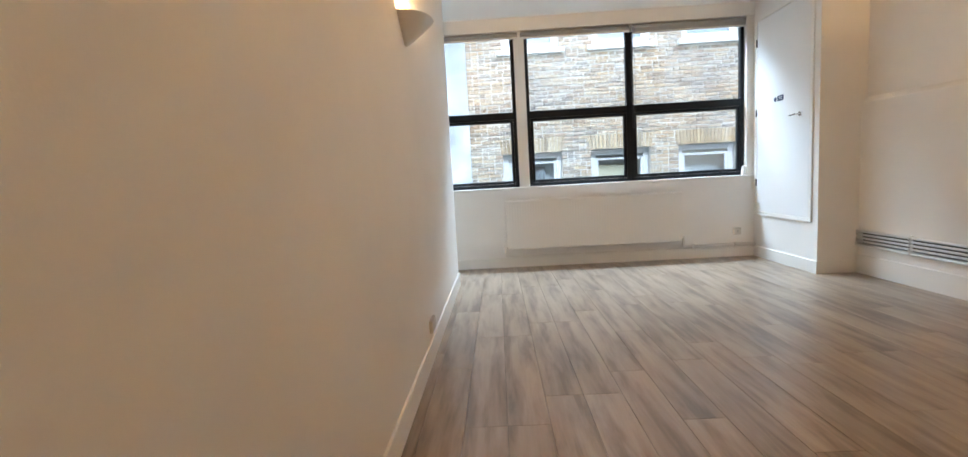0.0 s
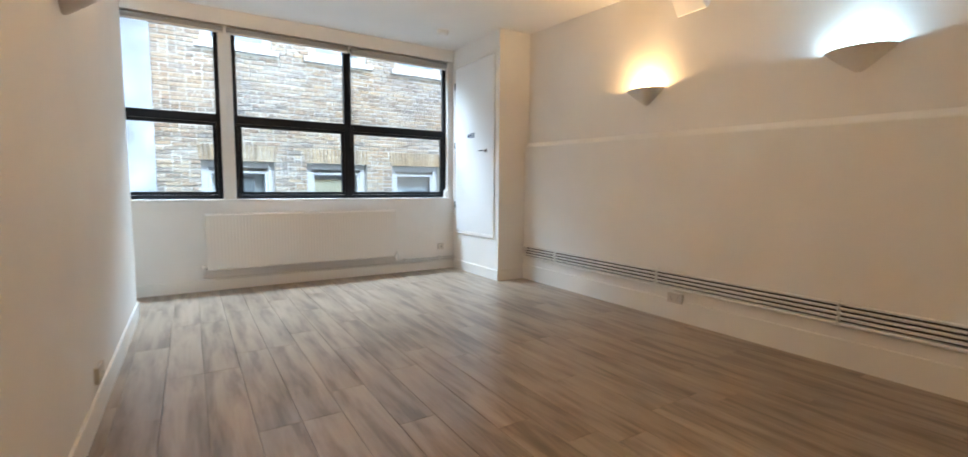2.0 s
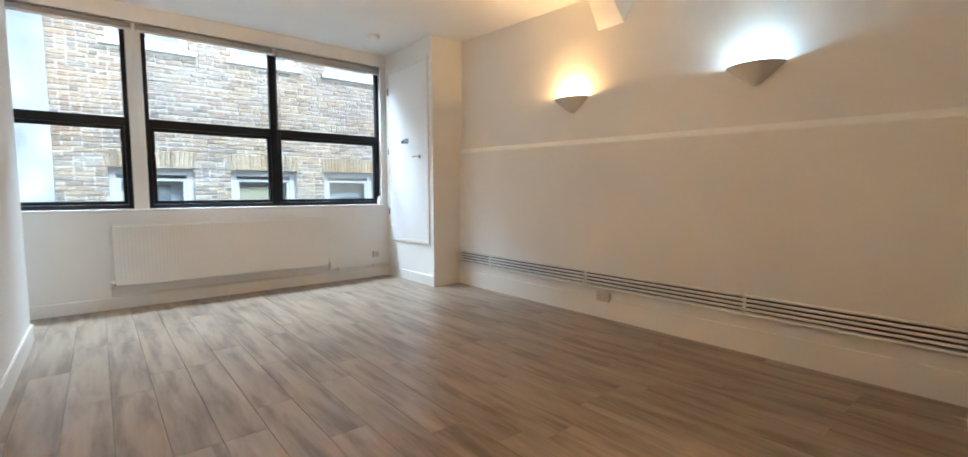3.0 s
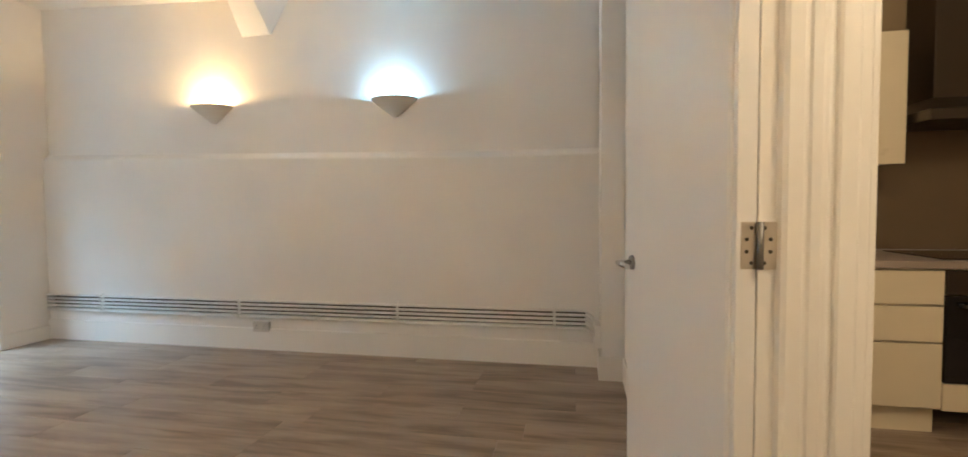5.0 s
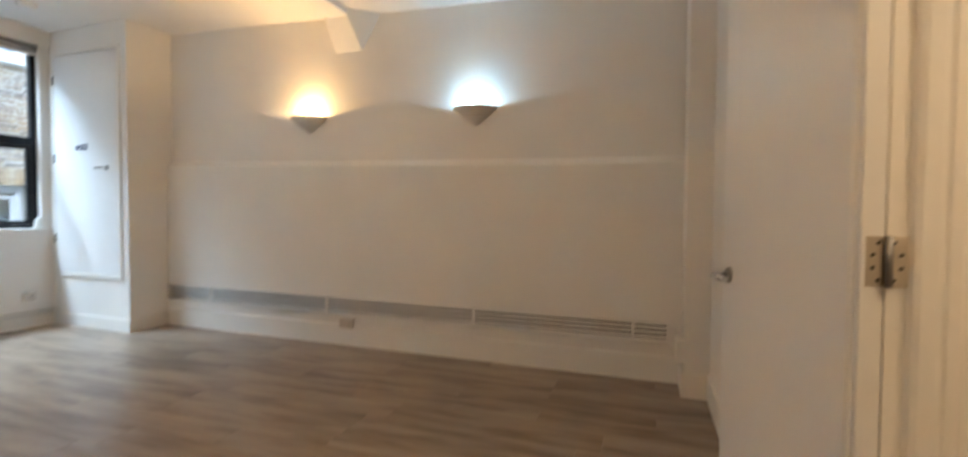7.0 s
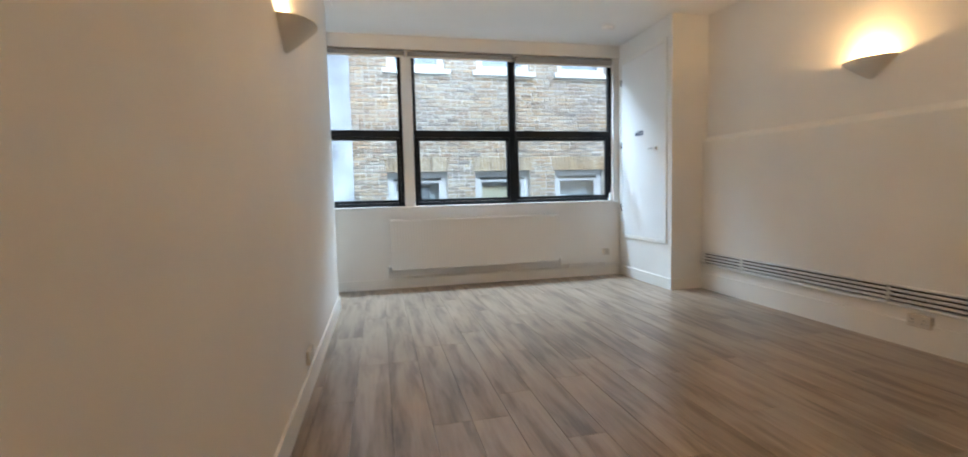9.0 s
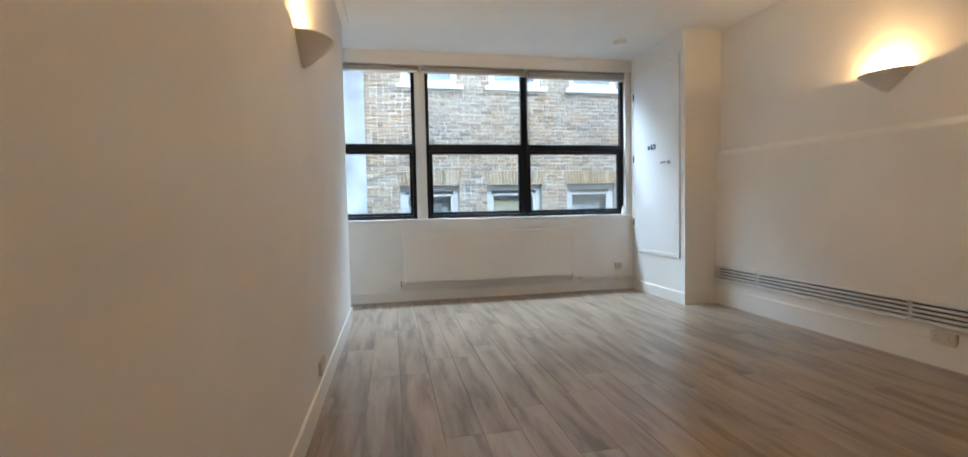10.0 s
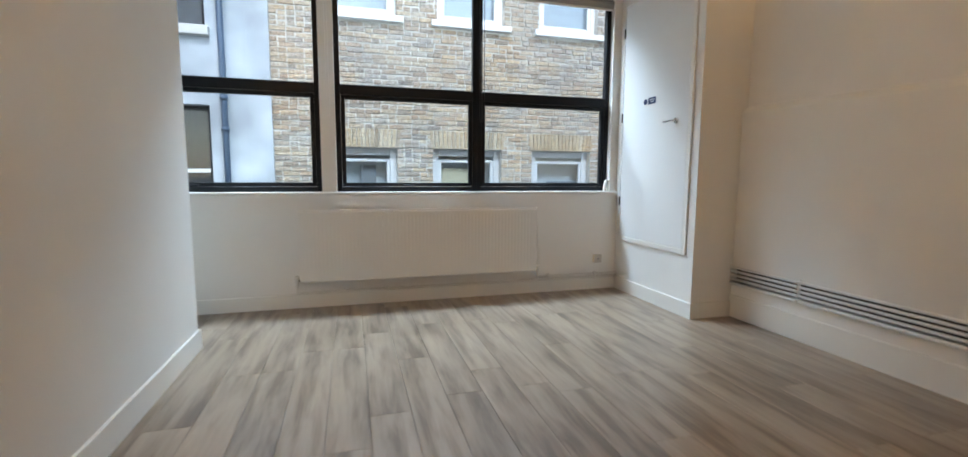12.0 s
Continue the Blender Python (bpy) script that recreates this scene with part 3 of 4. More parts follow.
sd = empty("smoke_detector", (2.98, 5.28, ceil_z(5.28)), "round white smoke detector on the ceiling", "smoke detector")
part("base", lathe([(0.082, -0.014), (0.082, 0.0)], 28), PLASTIC, sd)
part("cover", lathe([(0.034, -0.056), (0.060, -0.050), (0.071, -0.038), (0.075, -0.014)], 28), PLASTIC, sd)


# ---------------------------------------------------------------- wall lights
def sconce(m, bulb, label):
    """Half-cone plaster uplighter: flat back on the wall, open top; local +x leaves the wall."""
    s = empty("wall_light", (0, 0, 0), label, "wall light", "", "plaster uplighters")
    R, D, HT, n = 0.198, 0.175, 0.142, 28
    bm = bmesh.new()
    levels = [(0.05, 0.0), (0.13, 0.005), (0.40, 0.044), (0.68, 0.087), (0.90, 0.124), (0.97, 0.137), (1.0, HT)]
    outer = []
    for f, z in levels:
        outer.append([bm.verts.new((f * D * math.sin(math.pi * k / n), -f * R * math.cos(math.pi * k / n), z)) for k in range(n + 1)])
    inner = []
    for f, z in levels[::-1]:
        g = max(f - 0.05, 0.04)
        inner.append([bm.verts.new((0.002 + g * D * math.sin(math.pi * k / n), -g * R * math.cos(math.pi * k / n), max(z, 0.012) + (0.0 if z == HT else 0.004)))
                      for k in range(n + 1)])
    rings = outer + inner
    for a, b in zip(rings, rings[1:]):
        for k in range(n):
            f = bm.faces.new((a[k], a[k + 1], b[k + 1], b[k]))
            f.smooth = True
    bm.faces.new(outer[0])
    bm.faces.new(inner[-1][::-1])
    bmesh.ops.recalc_face_normals(bm, faces=bm.faces)
    part("shade", bm, PLASTER, s)
    part("lamp_holder", lathe([(0.011, 0.045), (0.012, 0.078), (0.009, 0.083)], 14, "z", (0.068, 0, 0)), PLASTIC, s)
    part("bulb", lathe([(0.007, 0.082), (0.014, 0.085), (0.018, 0.093), (0.014, 0.101), (0.004, 0.105)], 16, "z", (0.068, 0, 0)), bulb, s, "glowing bulb")
    s.matrix_world = m
    return s


sconce(pose(XU, 2.925, 1.995, 0, 0, 180), BULBWARM, "plaster half-bowl uplighter glowing warm yellow")
sconce(pose(XU, 1.225, 1.973, 0, 0, 180), BULBCOOL, "plaster half-bowl uplighter glowing cool white")
for y in (2.70, 1.13):
    sconce(pose(XL, y, 1.957, 0, 0, 0), BULBWARM, "plaster half-bowl uplighter glowing warm yellow")


# ---------------------------------------------------------------- cupboard door in the pier
cd = empty("cupboard_door", (XP, 5.41, 0.56), "flush white cupboard door with a small blue sign, closed", "door", "structure")
cinv = Matrix.Translation(cd.location).inverted()


def cp(name, bm, mat, label="", parent=None):
    ob = part(name, bm, mat, parent or cd, label)
    if parent is None:
        ob.matrix_parent_inverse = cinv
    return ob


cp("door_frame", frame_boxes("x", XP - 0.016, 0.016, (4.865, 0.53), (5.945, 2.92), 0.045, 0.004), TRIM)
leaf = cp("door_leaf", boxes(((XP - 0.012, 4.914, 0.579), (XP, 5.896, 2.872)), bevel=0.002), DOOR)
for z in (0.94, 1.79, 2.625):
    cp("hinge", lathe([(0.008, z - 0.045), (0.008, z + 0.045)], 10, "z", (XP - 0.018, 5.898, 0)), STEEL, "dark steel hinge")
hd = cp("handle", lathe([(0.024, -0.012), (0.026, -0.004), (0.026, 0.0)], 18, "x", (XP - 0.012, 5.06, 1.675)), CHROME, "chrome lever handle")
cp("lever", tube([(XP - 0.02, 5.06, 1.675), (XP - 0.05, 5.06, 1.675), (XP - 0.058, 5.075, 1.675), (XP - 0.06, 5.17, 1.673)], 0.009, 10), CHROME, "", hd)
sg = cp("sign", boxes(((XP - 0.015, 5.36, 1.868), (XP - 0.0122, 5.472, 1.928)), bevel=0.001), SIGNBLUE, "small dark blue door sign")
cp("sign_disc", lathe([(0.026, -0.0155), (0.026, -0.0122)], 20, "x", (XP, 5.515, 1.896)), SIGNBLUE)
for z, w in ((1.908, 0.07), (1.889, 0.05)):
    cp("lettering", boxes(((XP - 0.0158, 5.38, z - 0.004), (XP - 0.0151, 5.38 + w, z + 0.004))), PLASTIC, "", sg)


# ---------------------------------------------------------------- room door and its frame
fr = empty("door_frame", (DX1, YB - 0.12, 0), "cream-white painted timber door lining with a moulded stop", "door frame", "structure")
finv = Matrix.Translation(fr.location).inverted()


def fp(name, bm, mat, label="", parent=None):
    ob = part(name, bm, mat, parent or fr, label)
    if parent is None:
        ob.matrix_parent_inverse = finv
    return ob


Y0, Y1 = YB - 0.035, YB - 0.24


def jamb_moulding(x, s, profile):
    """Upright moulding on the jamb at x: (depth behind the room face, projection) pairs, run from the floor to the head."""
    bm = bmesh.new()
    lo, hi = ([bm.verts.new((x - s * p, Y0 - d, z)) for d, p in profile] for z in (0.0, DH))
    for k in range(len(profile) - 1):
        bm.faces.new((lo[k], lo[k + 1], hi[k + 1], hi[k]))
    bm.faces.new((lo[-1], lo[0], hi[0], hi[-1]))
    bm.faces.new(lo[::-1])
    bm.faces.new(hi)
    bmesh.ops.recalc_face_normals(bm, faces=bm.faces)
    return bm


for s, x in ((1, DX1), (-1, DX0)):
    fp("lining", boxes(((x, Y0, 0), (x + s * 0.03, Y1, DH + 0.03)), bevel=0.002), TRIM)
    fp("stop", jamb_moulding(x, s, ((0.034, 0.0), (0.040, 0.012), (0.050, 0.016), (0.076, 0.016), (0.081, 0.0135), (0.086, 0.0135),
                                    (0.092, 0.017), (0.110, 0.017), (0.116, 0.0135), (0.124, 0.011), (0.128, 0.006), (0.134, 0.0))), TRIM)
    fp("stop_bead", jamb_moulding(x, s, ((0.140, 0.0), (0.143, 0.006), (0.149, 0.009), (0.178, 0.009), (0.184, 0.006), (0.186, 0.0))), TRIM)
    fp("architrave", boxes(((x + s * 0.006, Y1 - 0.018, 0), (x + s * 0.075, Y1, DH + 0.08)), bevel=0.005, seg=2), TRIM)
    fp("architrave", boxes(((x + s * 0.006, Y0 + 0.002, 0), (x + s * 0.095, Y0 + 0.052, DH + 0.08)), bevel=0.006, seg=2), TRIM)
fp("head", boxes(((DX0, Y0, DH), (DX1, Y1, DH + 0.03)), bevel=0.002), TRIM)
fp("head_stop", boxes(((DX0 + 0.014, Y0 - 0.056, DH - 0.014), (DX1 - 0.014, Y0 - 0.125, DH)), bevel=0.004), TRIM)
for y0, y1 in ((Y1 - 0.018, Y1), (Y0 + 0.002, Y0 + 0.052)):
    fp("architrave", boxes(((DX0 - 0.006, y0, DH + 0.006), (DX1 + 0.006, y1, DH + 0.08)), bevel=0.005), TRIM)

HX, HY = DX1 - 0.003, Y0 + 0.0006               # hinge pin
door = empty("door", (HX, HY, 0), "flush white painted door standing wide open against the wall", "door")
LW, LT = 0.765, 0.044
part("leaf", boxes(((0.004, -0.0, 0.008), (LW, LT, DH - 0.006)), bevel=0.002), DOOR, door)
for z in (0.32, 1.137, 1.862):
    hg = part("hinge", lathe([(0.0065, z - 0.05), (0.0065, z + 0.05)], 12, "z", (-0.004, -0.003, 0)), KNUCKLE, door, "dull steel butt hinge")
    part("hinge_leaf", boxes(((0.003, 0.001, z - 0.05), (0.0058, 0.034, z + 0.05)), bevel=0.0008), NICKEL, hg)
    for k, (yy, zz) in enumerate(((0.012, 0.037), (0.022, 0.013), (0.022, -0.013), (0.012, -0.037))):
        part("screw", lathe([(0.0042, 0.0018), (0.0042, 0.0030)], 10, "x", (0, yy, z + zz)), STEEL, hg)
ro = part("handle_rose", lathe([(0.026, LT + 0.009), (0.026, LT + 0.002), (0.027, LT)], 20, "y", (LW - 0.065, 0, 1.02)), KNUCKLE, door, "steel lever handle")
part("lever", tube([(LW - 0.065, LT + 0.005, 1.02), (LW - 0.065, LT + 0.045, 1.02), (LW - 0.072, LT + 0.055, 1.02), (LW - 0.10, LT + 0.058, 1.02),
                    (LW - 0.185, LT + 0.056, 1.02)], 0.0095, 12), CHROME, ro)
door.rotation_euler = (0, 0, radians(10.5))
for z in (0.32, 1.137, 1.862):
    hl = fp("hinge_plate", boxes(((DX1 - 0.0026, Y0 - 0.036, z - 0.05), (DX1 - 0.0002, Y0 - 0.002, z + 0.05)), bevel=0.0008), NICKEL, "satin nickel hinge plate")
    for yy, zz in ((0.012, 0.037), (0.024, 0.013), (0.024, -0.013), (0.012, -0.037)):
        fp("screw", lathe([(0.0042, 0.0), (0.0042, 0.0012)], 10, "x", (DX1 - 0.0036, Y0 - yy, z + zz)), STEEL, "", hl)


# ---------------------------------------------------------------- kitchen beyond the door
KX = 3.10


def base_unit(y0, y1, drawers):
    u = empty("kitchen_unit", (KX + 0.3, (y0 + y1) / 2, 0), "cream base cabinet with plain drawer fronts", "cabinet", "", "kitchen units")
    inv = Matrix.Translation(u.location).inverted()

    def p(nm, bm, mat):
        part(nm, bm, mat, u).matrix_parent_inverse = inv
    p("body", boxes(((KX + 0.022, y0, 0.14), (XK, y1, 0.885))), CREAM)
    p("plinth", boxes(((KX + 0.06, y0, 0), (KX + 0.075, y1, 0.14))), CREAM)
    for a, b in drawers:
        p("drawer_front", boxes(((KX, y0 + 0.002, a), (KX + 0.02, y1 - 0.002, b)), bevel=0.002), CREAM)


base_unit(-2.09, -1.49, ((0.15, 0.49), (0.50, 0.685), (0.695, 0.875)))
base_unit(-1.49, -0.90, ((0.15, 0.49), (0.50, 0.685), (0.695, 0.875)))
base_unit(-3.29, -2.69, ((0.15, 0.875),))
solid("worktop", boxes(((KX - 0.02, -3.3, 0.885), (XK, -0.85, 0.925)), bevel=0.006, seg=2), WORKTOP,
      "brown laminate worktop along the kitchen wall", "worktop")
ov = empty("oven", (KX + 0.3, -2.39, 0.14), "built-in oven with a black glass door and steel panel", "oven")
oinv = Matrix.Translation(ov.location).inverted()
for nm, bm, mat in (("body", boxes(((KX + 0.022, -2.69, 0.14), (XK, -2.09, 0.885))), CREAM),
                    ("filler", boxes(((KX, -2.688, 0.14), (KX + 0.02, -2.092, 0.285)), bevel=0.002), CREAM),
                    ("oven_door", boxes(((KX - 0.012, -2.686, 0.29), (KX + 0.02, -2.094, 0.745)), bevel=0.003), BLACKGLASS),
                    ("control_panel", boxes(((KX - 0.008, -2.686, 0.752), (KX + 0.02, -2.094, 0.875)), bevel=0.003), STEEL),
                    ("door_handle", tube([(KX - 0.012, -2.15, 0.70), (KX - 0.045, -2.152, 0.70), (KX - 0.05, -2.17, 0.70), (KX - 0.05, -2.61, 0.70),
                                          (KX - 0.045, -2.628, 0.70), (KX - 0.012, -2.63, 0.70)], 0.009, 10), STEEL),
                    ("knob", lathe([(0.019, -0.03), (0.021, 0.0)], 18, "x", (KX - 0.008, -2.24, 0.813)), DARK),
                    ("knob", lathe([(0.019, -0.03), (0.021, 0.0)], 18, "x", (KX - 0.008, -2.54, 0.813)), DARK)):
    part(nm, bm, mat, ov).matrix_parent_inverse = oinv
solid("hob", boxes(((KX + 0.05, -2.67, 0.9255), (KX + 0.54, -2.11, 0.932)), bevel=0.002), BLACKGLASS, "black glass hob set in the worktop", "hob")
sb = empty("splashback", (XK, -1.86, 0.9255), "dark brown glossy splashback behind the hob", "splashback")
sinv = Matrix.Translation(sb.location).inverted()
for y0, y1 in ((-2.72, -1.862), (-1.858, -1.0)):
    part("panel", boxes(((XK - 0.012, y0, 0.934), (XK, y1, 1.70)), bevel=0.002), SPLASH, sb).matrix_parent_inverse = sinv
part("sealing_strip", boxes(((XK - 0.016, -2.72, 0.9255), (XK, -1.0, 0.934)), bevel=0.002), WORKTOP, sb).matrix_parent_inverse = sinv
wc = empty("wall_cabinet", (XK, -1.77, 1.46), "cream wall cabinet beside the cooker hood", "cabinet", "", "kitchen units")
part("body", boxes(((-0.31, -0.30, 0.0), (0, 0.30, 0.74))), CREAM, wc)
part("cabinet_door", boxes(((-0.332, -0.298, -0.01), (-0.312, 0.298, 0.738)), bevel=0.002), CREAM, wc)
hood = empty("cooker_hood", (XK, -2.39, 1.62), "dark steel chimney cooker hood over the hob", "cooker hood")
part("chimney", boxes(((-0.25, -0.06, 0.19), (0, 0.14, 1.01)), bevel=0.003), STEEL, hood)
bm = boxes(((-0.48, -0.298, 0.05), (0, 0.298, 0.11)), bevel=0.003)
part("lip", bm, STEEL, hood)
bm = boxes(((-0.48, -0.298, 0.11), (0, 0.298, 0.21)))
for v in bm.verts:
    if v.co.z > 0.15:
        v.co.x = -0.25 if v.co.x < -0.1 else 0
        v.co.y = 0.14 if v.co.y > 0 else -0.06
part("canopy", bm, STEEL, hood)
kl = empty("ceiling_light", (0.70, -1.45, H - 0.01), "round flush ceiling lamp glowing warm in the hall", "ceiling light")
part("base", lathe([(0.15, -0.03), (0.15, 0.0)], 28), PLASTIC, kl)
part("diffuser", lathe([(0.05, -0.115), (0.10, -0.10), (0.135, -0.07), (0.14, -0.03)], 28), glow("warm_diffuser", (1.0, 0.72, 0.42), 6), kl)


# ---------------------------------------------------------------- outside
YO = 8.5
solid("ground", boxes(((-300, -300, -0.5), (300, 300, -0.17))), TARMAC, "dark tarmac lane between the buildings", "ground", "structure")
LOWER = ((0.37, 1.445), (1.965, 3.03), (3.535, 4.55), (5.1, 6.15))
UPPER = ((0.44, 1.455), (2.04, 3.06), (3.62, 4.62), (5.18, 6.2))
ZL0, ZL1, ZU0, ZU1 = 0.35, 1.59, 3.41, 5.0
BX0, BX1, BZ1 = -0.21, 6.9, 6.4

bb = empty("brick_building", (3.3, YO + 0.2, -0.17), "old yellow stock brick building across the lane", "building")
binv = Matrix.Translation(bb.location).inverted()


def bp(name, bm, mat, label="", parent=None):
    ob = part(name, bm, mat, parent or bb, label)
    if parent is None:
        ob.matrix_parent_inverse = binv
    return ob


HOLES = [(a, b, ZL0, ZL1) for a, b in LOWER] + [(a, b, ZU0, ZU1) for a, b in UPPER]
wallbm = bmesh.new()
for z0, z1, row in ((-0.17, ZL0, ()), (ZL0, ZL1, LOWER), (ZL1, ZU0, ()), (ZU0, ZU1, UPPER), (ZU1, BZ1, ())):
    x = BX0
    for a, b in list(row) + [(BX1, BX1)]:
        if a > x:
            add_box(wallbm, (x, YO + 0.015, z0), (a, YO + 0.35, z1))
        x = b
bp("wall", wallbm, MORTAR)
bp("roof", boxes(((BX0 - 0.05, YO - 0.08, BZ1), (BX1 + 0.05, YO + 3.0, BZ1 + 0.12)), bevel=0.01), STONE)
bp("back_room", boxes(((BX0, YO + 1.6, -0.17), (BX1, YO + 1.7, BZ1))), INNER)


def far_window(x0, x1, z0, z1, upper):
    w = bp("window", frame_boxes("y", YO + 0.11, 0.06, (x0, z0), (x1, z1), 0.075 if upper else 0.10, 0.006), WHITEWOOD if upper else GREYWOOD, "painted timber window")
    zm = (z0 + z1) / 2
    if upper:
        bp("meeting_rail", boxes(((x0 + 0.075, YO + 0.115, zm - 0.025), (x1 - 0.075, YO + 0.16, zm + 0.025)), bevel=0.004), WHITEWOOD, "", w)
        # Pale sheet behind the pane imitates its reflection of the sky.
        bp("pane_sky_sheet", boxes(((x0 + 0.08, YO + 0.22, z0 + 0.08), (x1 - 0.08, YO + 0.23, z1 - 0.08))), PANESKY, "pale sheet standing in for reflected sky", w)
        bp("sash", frame_boxes("y", YO + 0.125, 0.04, (x0 + 0.076, z0 + 0.076), (x1 - 0.076, zm - 0.026), 0.05, 0.004), WHITEWOOD, "", w)
    else:
        # Pale sheet added close behind the glass in place of a lit interior.
        bp("blind", boxes(((x0 + 0.02, YO + 0.30, z0 + 0.02), (x1 - 0.02, YO + 0.31, z1 - 0.02))), INNER, "pale sheet standing in for the lit room", w)
        wide, style = x1 - x0, LOWER.index((x0, x1))
        bp("casement", frame_boxes("y", YO + 0.125, 0.04, (x0 + 0.101, z0 + 0.101), (x1 - 0.101, z1 - 0.151), 0.045, 0.004), GREYWOOD, "", w)
        # Plain panels added for unidentified pale and grey shapes behind the glass.
        for u0, u1, h0, h1, mat, words in ((0.10, 0.30, 0.0, 0.72, WHITEWOOD, "bright white panel"), (0.52, 0.72, 0.0, 0.80, FARGREY, "grey panel"),
                                          (0.12, 0.70, 0.0, 0.78, CREAM, "cream panel"), (0.35, 0.86, 0.0, 0.62, FARGREY, "grey box shape"),
                                          )[(0, 2, 3, 3)[style]:(2, 3, 4, 4)[style]]:
            bp("panel", boxes(((x0 + wide * u0, YO + 0.22, z0 + 0.02), (x0 + wide * u1, YO + 0.24, z0 + (z1 - z0) * h1))), mat, words, w)
    g = bp("pane", boxes(((x0 + 0.07, YO + 0.14, z0 + 0.07), (x1 - 0.07, YO + 0.146, z1 - 0.07))), FARGLASS, "", w)
    g.visible_shadow = False
    bp("sill", boxes(((x0 - 0.09, YO - 0.075, z0 - 0.085), (x1 + 0.09, YO + 0.11, z0)), bevel=0.008, seg=2), WHITEWOOD if upper else STONE, "", w)


for a, b in LOWER:
    far_window(a, b, ZL0, ZL1, False)
for a, b in UPPER:
    far_window(a, b, ZU0, ZU1, True)

rb = empty("rendered_building", (-3, YO, -0.17), "white rendered building with a dark drainpipe", "building")
ninv = Matrix.Translation(rb.location).inverted()


def np_(name, bm, mat, label="", parent=None):
    ob = part(name, bm, mat, parent or rb, label)
    if parent is None:
        ob.matrix_parent_inverse = ninv
    return ob


YR = YO - 0.03
np_("wall", boxes(((-6, YR, -0.17), (-2.05, YR + 0.4, BZ1)), ((-0.95, YR, -0.17), (BX0, YR + 0.4, BZ1)), ((-2.05, YR, -0.17), (-0.95, YR + 0.4, 0.35)),
                  ((-2.05, YR, 2.09), (-0.95, YR + 0.4, 3.06)), ((-2.05, YR, 4.7), (-0.95, YR + 0.4, BZ1))), RENDER)
for z0, z1 in ((0.35, 2.09), (3.06, 4.7)):
    w = np_("window", frame_boxes("y", YR + 0.12, 0.06, (-2.05, z0), (-0.95, z1), 0.06, 0.005), BLACK, "dark framed sash window")
    np_("meeting_rail", boxes(((-1.99, YR + 0.125, (z0 + z1) / 2), (-1.01, YR + 0.165, (z0 + z1) / 2 + 0.05)), bevel=0.004), WHITEWOOD, "", w)
    g = np_("pane", boxes(((-1.99, YR + 0.14, z0 + 0.06), (-1.01, YR + 0.146, z1 - 0.06))), FARGLASS, "", w)
    g.visible_shadow = False
    np_("sill", boxes(((-2.13, YR - 0.09, z0 - 0.12), (-0.90, YR + 0.12, z0)), bevel=0.012, seg=2), STONE, "", w)
# Dark sheet stands in for the unlit rooms behind these panes.
np_("dark_room_sheet", boxes(((-2.3, YR + 0.9, 0), (-0.6, YR + 1.0, 5))), INNERDARK)
dp = np_("drainpipe", tube([(-0.765, YR - 0.06, -0.15), (-0.765, YR - 0.06, 2.0), (-0.765, YR - 0.06, BZ1 - 0.1)], 0.038, 14), PIPEBLUE, "dark painted cast-iron drainpipe")
for z in (0.6, 1.75, 2.15, 3.4):
    np_("collar", lathe([(0.05, z), (0.05, z + 0.06)], 14, "z", (-0.765, YR - 0.06, 0)), PIPEBLUE, "", dp)

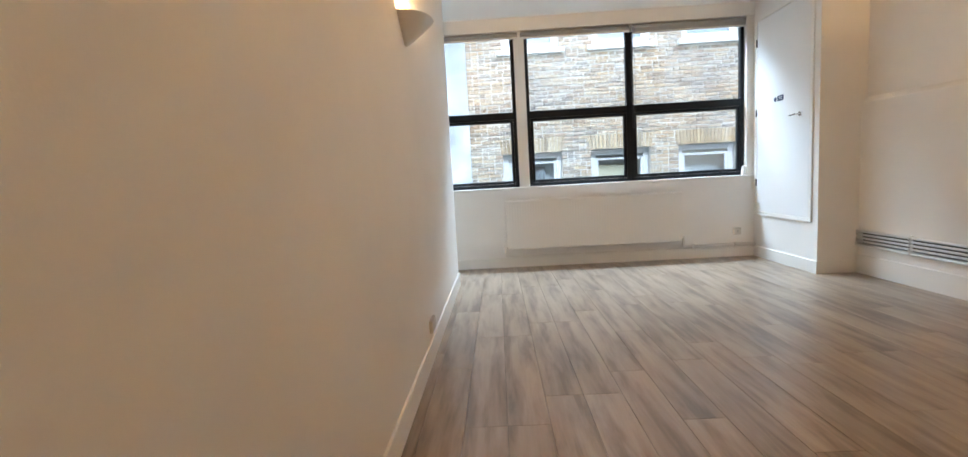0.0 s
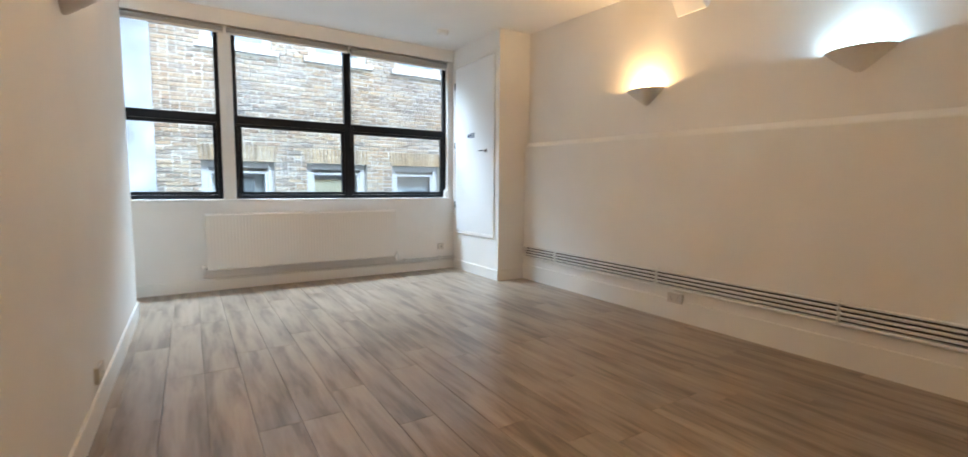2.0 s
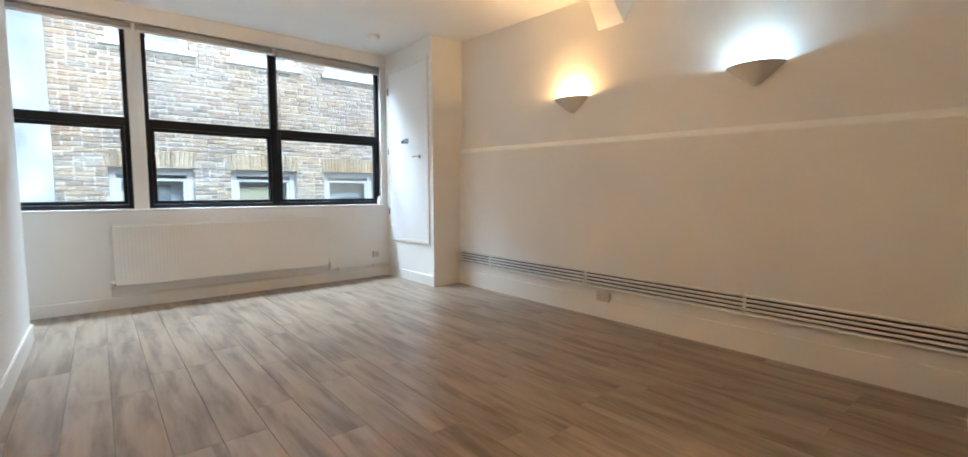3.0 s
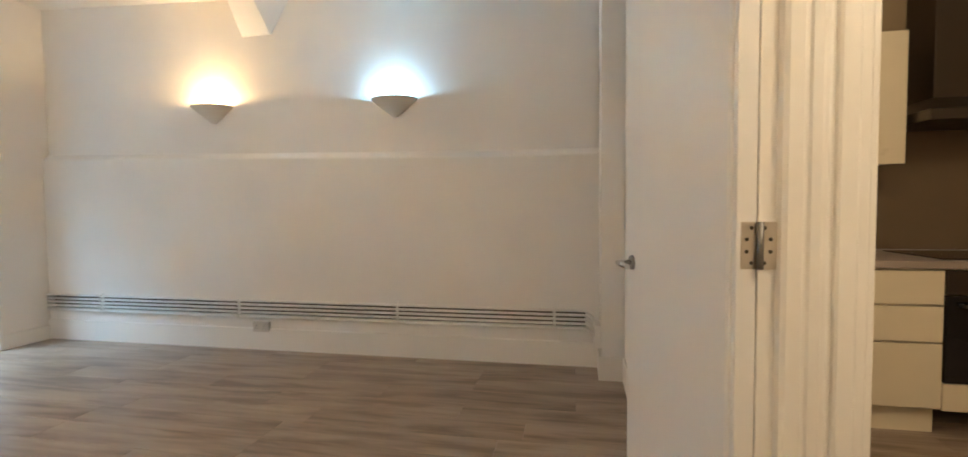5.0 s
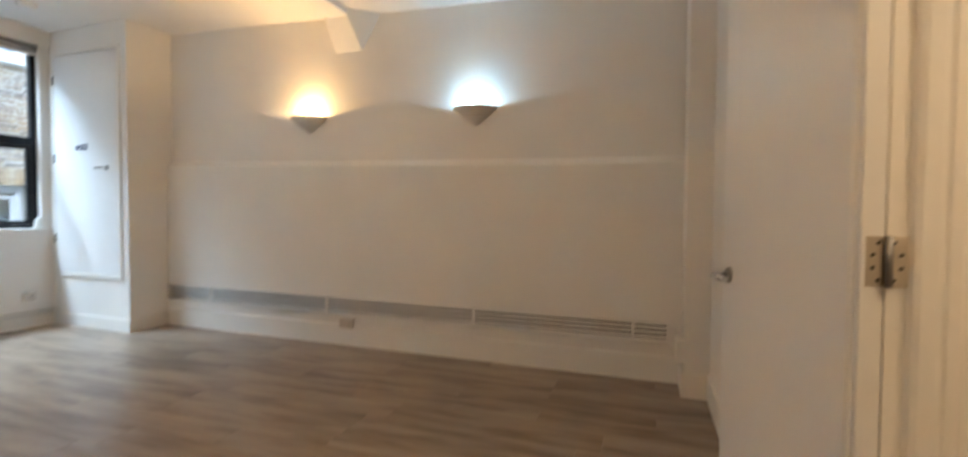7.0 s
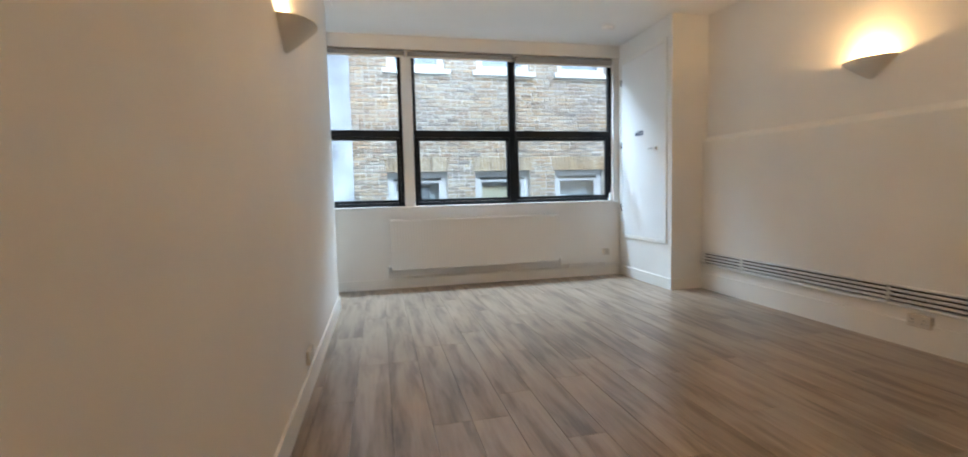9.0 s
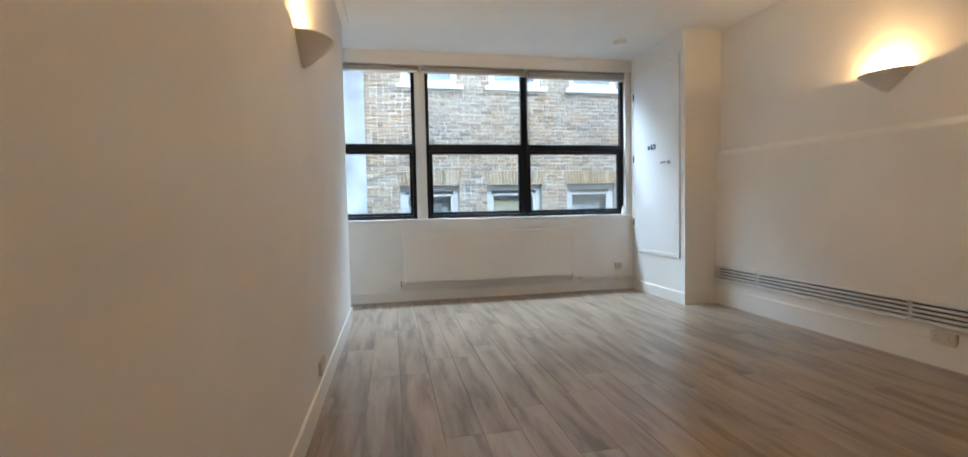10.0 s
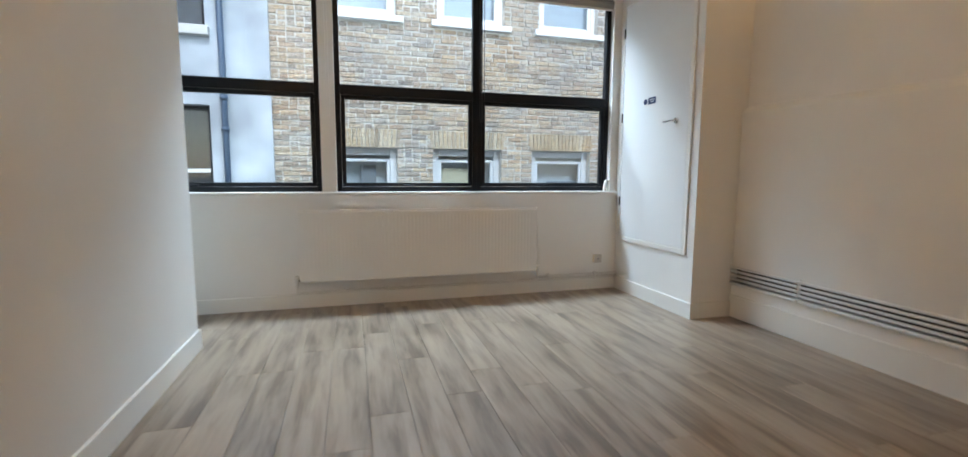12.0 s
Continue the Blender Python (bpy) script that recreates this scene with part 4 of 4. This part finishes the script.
# bricks: one mesh shared, cut pieces are scaled copies
bm = boxes(((-0.5, 0.0, 0.0), (0.5, 0.02, 0.0565)), bevel=0.0)
bmesh.ops.bevel(bm, geom=[e for e in bm.edges if all(v.co.y < 0.001 for v in e.verts)], offset=0.004, segments=1, affect="EDGES")
BRICKMESH = finish("brick", bm, BRICK)
rng = random.Random(4)
fx, ff = [], []
z, course = 0.02, 0
while z < BZ1 - 0.1:
    near = 1.85 < z < 2.85
    spans, x = [], BX0
    cuts = sorted([(a, b) for a, b, c, d in HOLES if c - 0.09 < z + 0.06 and z < d + (0.225 if d < 2 else 0.0)])
    for a, b in cuts + [(BX1, BX1)]:
        if a > x:
            spans.append((x, a))
        x = max(x, b)
    for s0, s1 in spans:
        x = s0 - (0.1125 if course % 2 else 0.0)
        while x < s1:
            full = 0.098 if rng.random() < 0.45 else 0.204
            a, b = max(x, s0), min(x + full, s1)
            x += full + rng.uniform(0.010, 0.020)
            if b - a < 0.02:
                continue
            jy, jz = rng.uniform(-0.005, 0.007), rng.uniform(-0.008, 0.008)
            if near and a < 4.6:
                o = new("brick", BRICKMESH)
                o.parent, o.matrix_parent_inverse = bb, binv
                o.location, o.scale = ((a + b) / 2, YO + jy, z + jz), (b - a, 1, 1)
                o.rotation_euler = (0, radians(rng.uniform(-1.6, 1.6)), 0)
            else:
                i, y = len(fx), YO + jy
                e = 0.004
                fx += [(a, y + 0.02, z + jz), (b, y + 0.02, z + jz), (b, y + 0.02, z + jz + 0.0565), (a, y + 0.02, z + jz + 0.0565),
                       (a + e, y, z + jz + e), (b - e, y, z + jz + e), (b - e, y, z + jz + 0.0565 - e), (a + e, y, z + jz + 0.0565 - e)]
                ff += [(i + 4, i + 5, i + 6, i + 7), (i, i + 1, i + 5, i + 4), (i + 1, i + 2, i + 6, i + 5), (i + 2, i + 3, i + 7, i + 6), (i + 3, i, i + 4, i + 7)]
    z += 0.0685
    course += 1
me = bpy.data.meshes.new("brickwork")
me.from_pydata(fx, [], ff)
me.materials.append(BRICKMANY)
o = tagged(new("brickwork", me), kind="stuff")
o.parent, o.matrix_parent_inverse = bb, binv
bm = boxes(((-0.0265, 0.0, 0.0), (0.0265, 0.02, 0.262)), bevel=0.004)
ARCHMESH = finish("arch_brick", bm, ARCH)
for a, b in LOWER[:3]:
    n = round((b - a + 0.06) / 0.061)
    for k in range(n):
        o = new("arch_brick", ARCHMESH)
        o.parent, o.matrix_parent_inverse = bb, binv
        u = (k + 0.5) / n
        o.location = (a - 0.03 + (b - a + 0.06) * u, YO - 0.002 + rng.uniform(-0.002, 0.003), ZL1 + 0.004)
        o.rotation_euler = (0, radians((u - 0.5) * 12), 0)

# floor planks: one mesh shared, cut pieces are scaled copies
PLANK = {}


def plank_mesh(w, l):
    key = (round(w, 3), round(l, 2))
    if key not in PLANK:
        bm = boxes(((-w / 2, -l / 2, -0.011), (w / 2, l / 2, 0.0)))
        bmesh.ops.bevel(bm, geom=[e for e in bm.edges if all(v.co.z > -0.001 for v in e.verts)], offset=0.0009, segments=1, affect="EDGES")
        PLANK[key] = finish("plank", bm, LAMINATE)
    return PLANK[key]


PW, PL = 0.2045, 1.26
rng = random.Random(9)
k0 = math.floor((-1.5 - 0.03) / PW)
for k in range(k0, math.ceil((XU - 0.03) / PW)):
    x0, x1 = max(0.03 + k * PW, -1.5), min(0.03 + (k + 1) * PW, XU)
    ylo, yhi = (YK, YW) if x1 > XL else (YE - 0.25, YW)
    y = ylo - rng.choice((0.1, 0.32, 0.55, 0.78, 1.0)) * PL if x1 > XL else ylo - 0.3
    while y < yhi:
        a, b = max(y, ylo), min(y + PL, yhi)
        if b - a > 0.05:
            o = new("plank", plank_mesh(x1 - x0 - 0.0018, b - a - 0.0010))
            o.parent = floor
            o.location = ((x0 + x1) / 2, (a + b) / 2, 0)
        y += PL
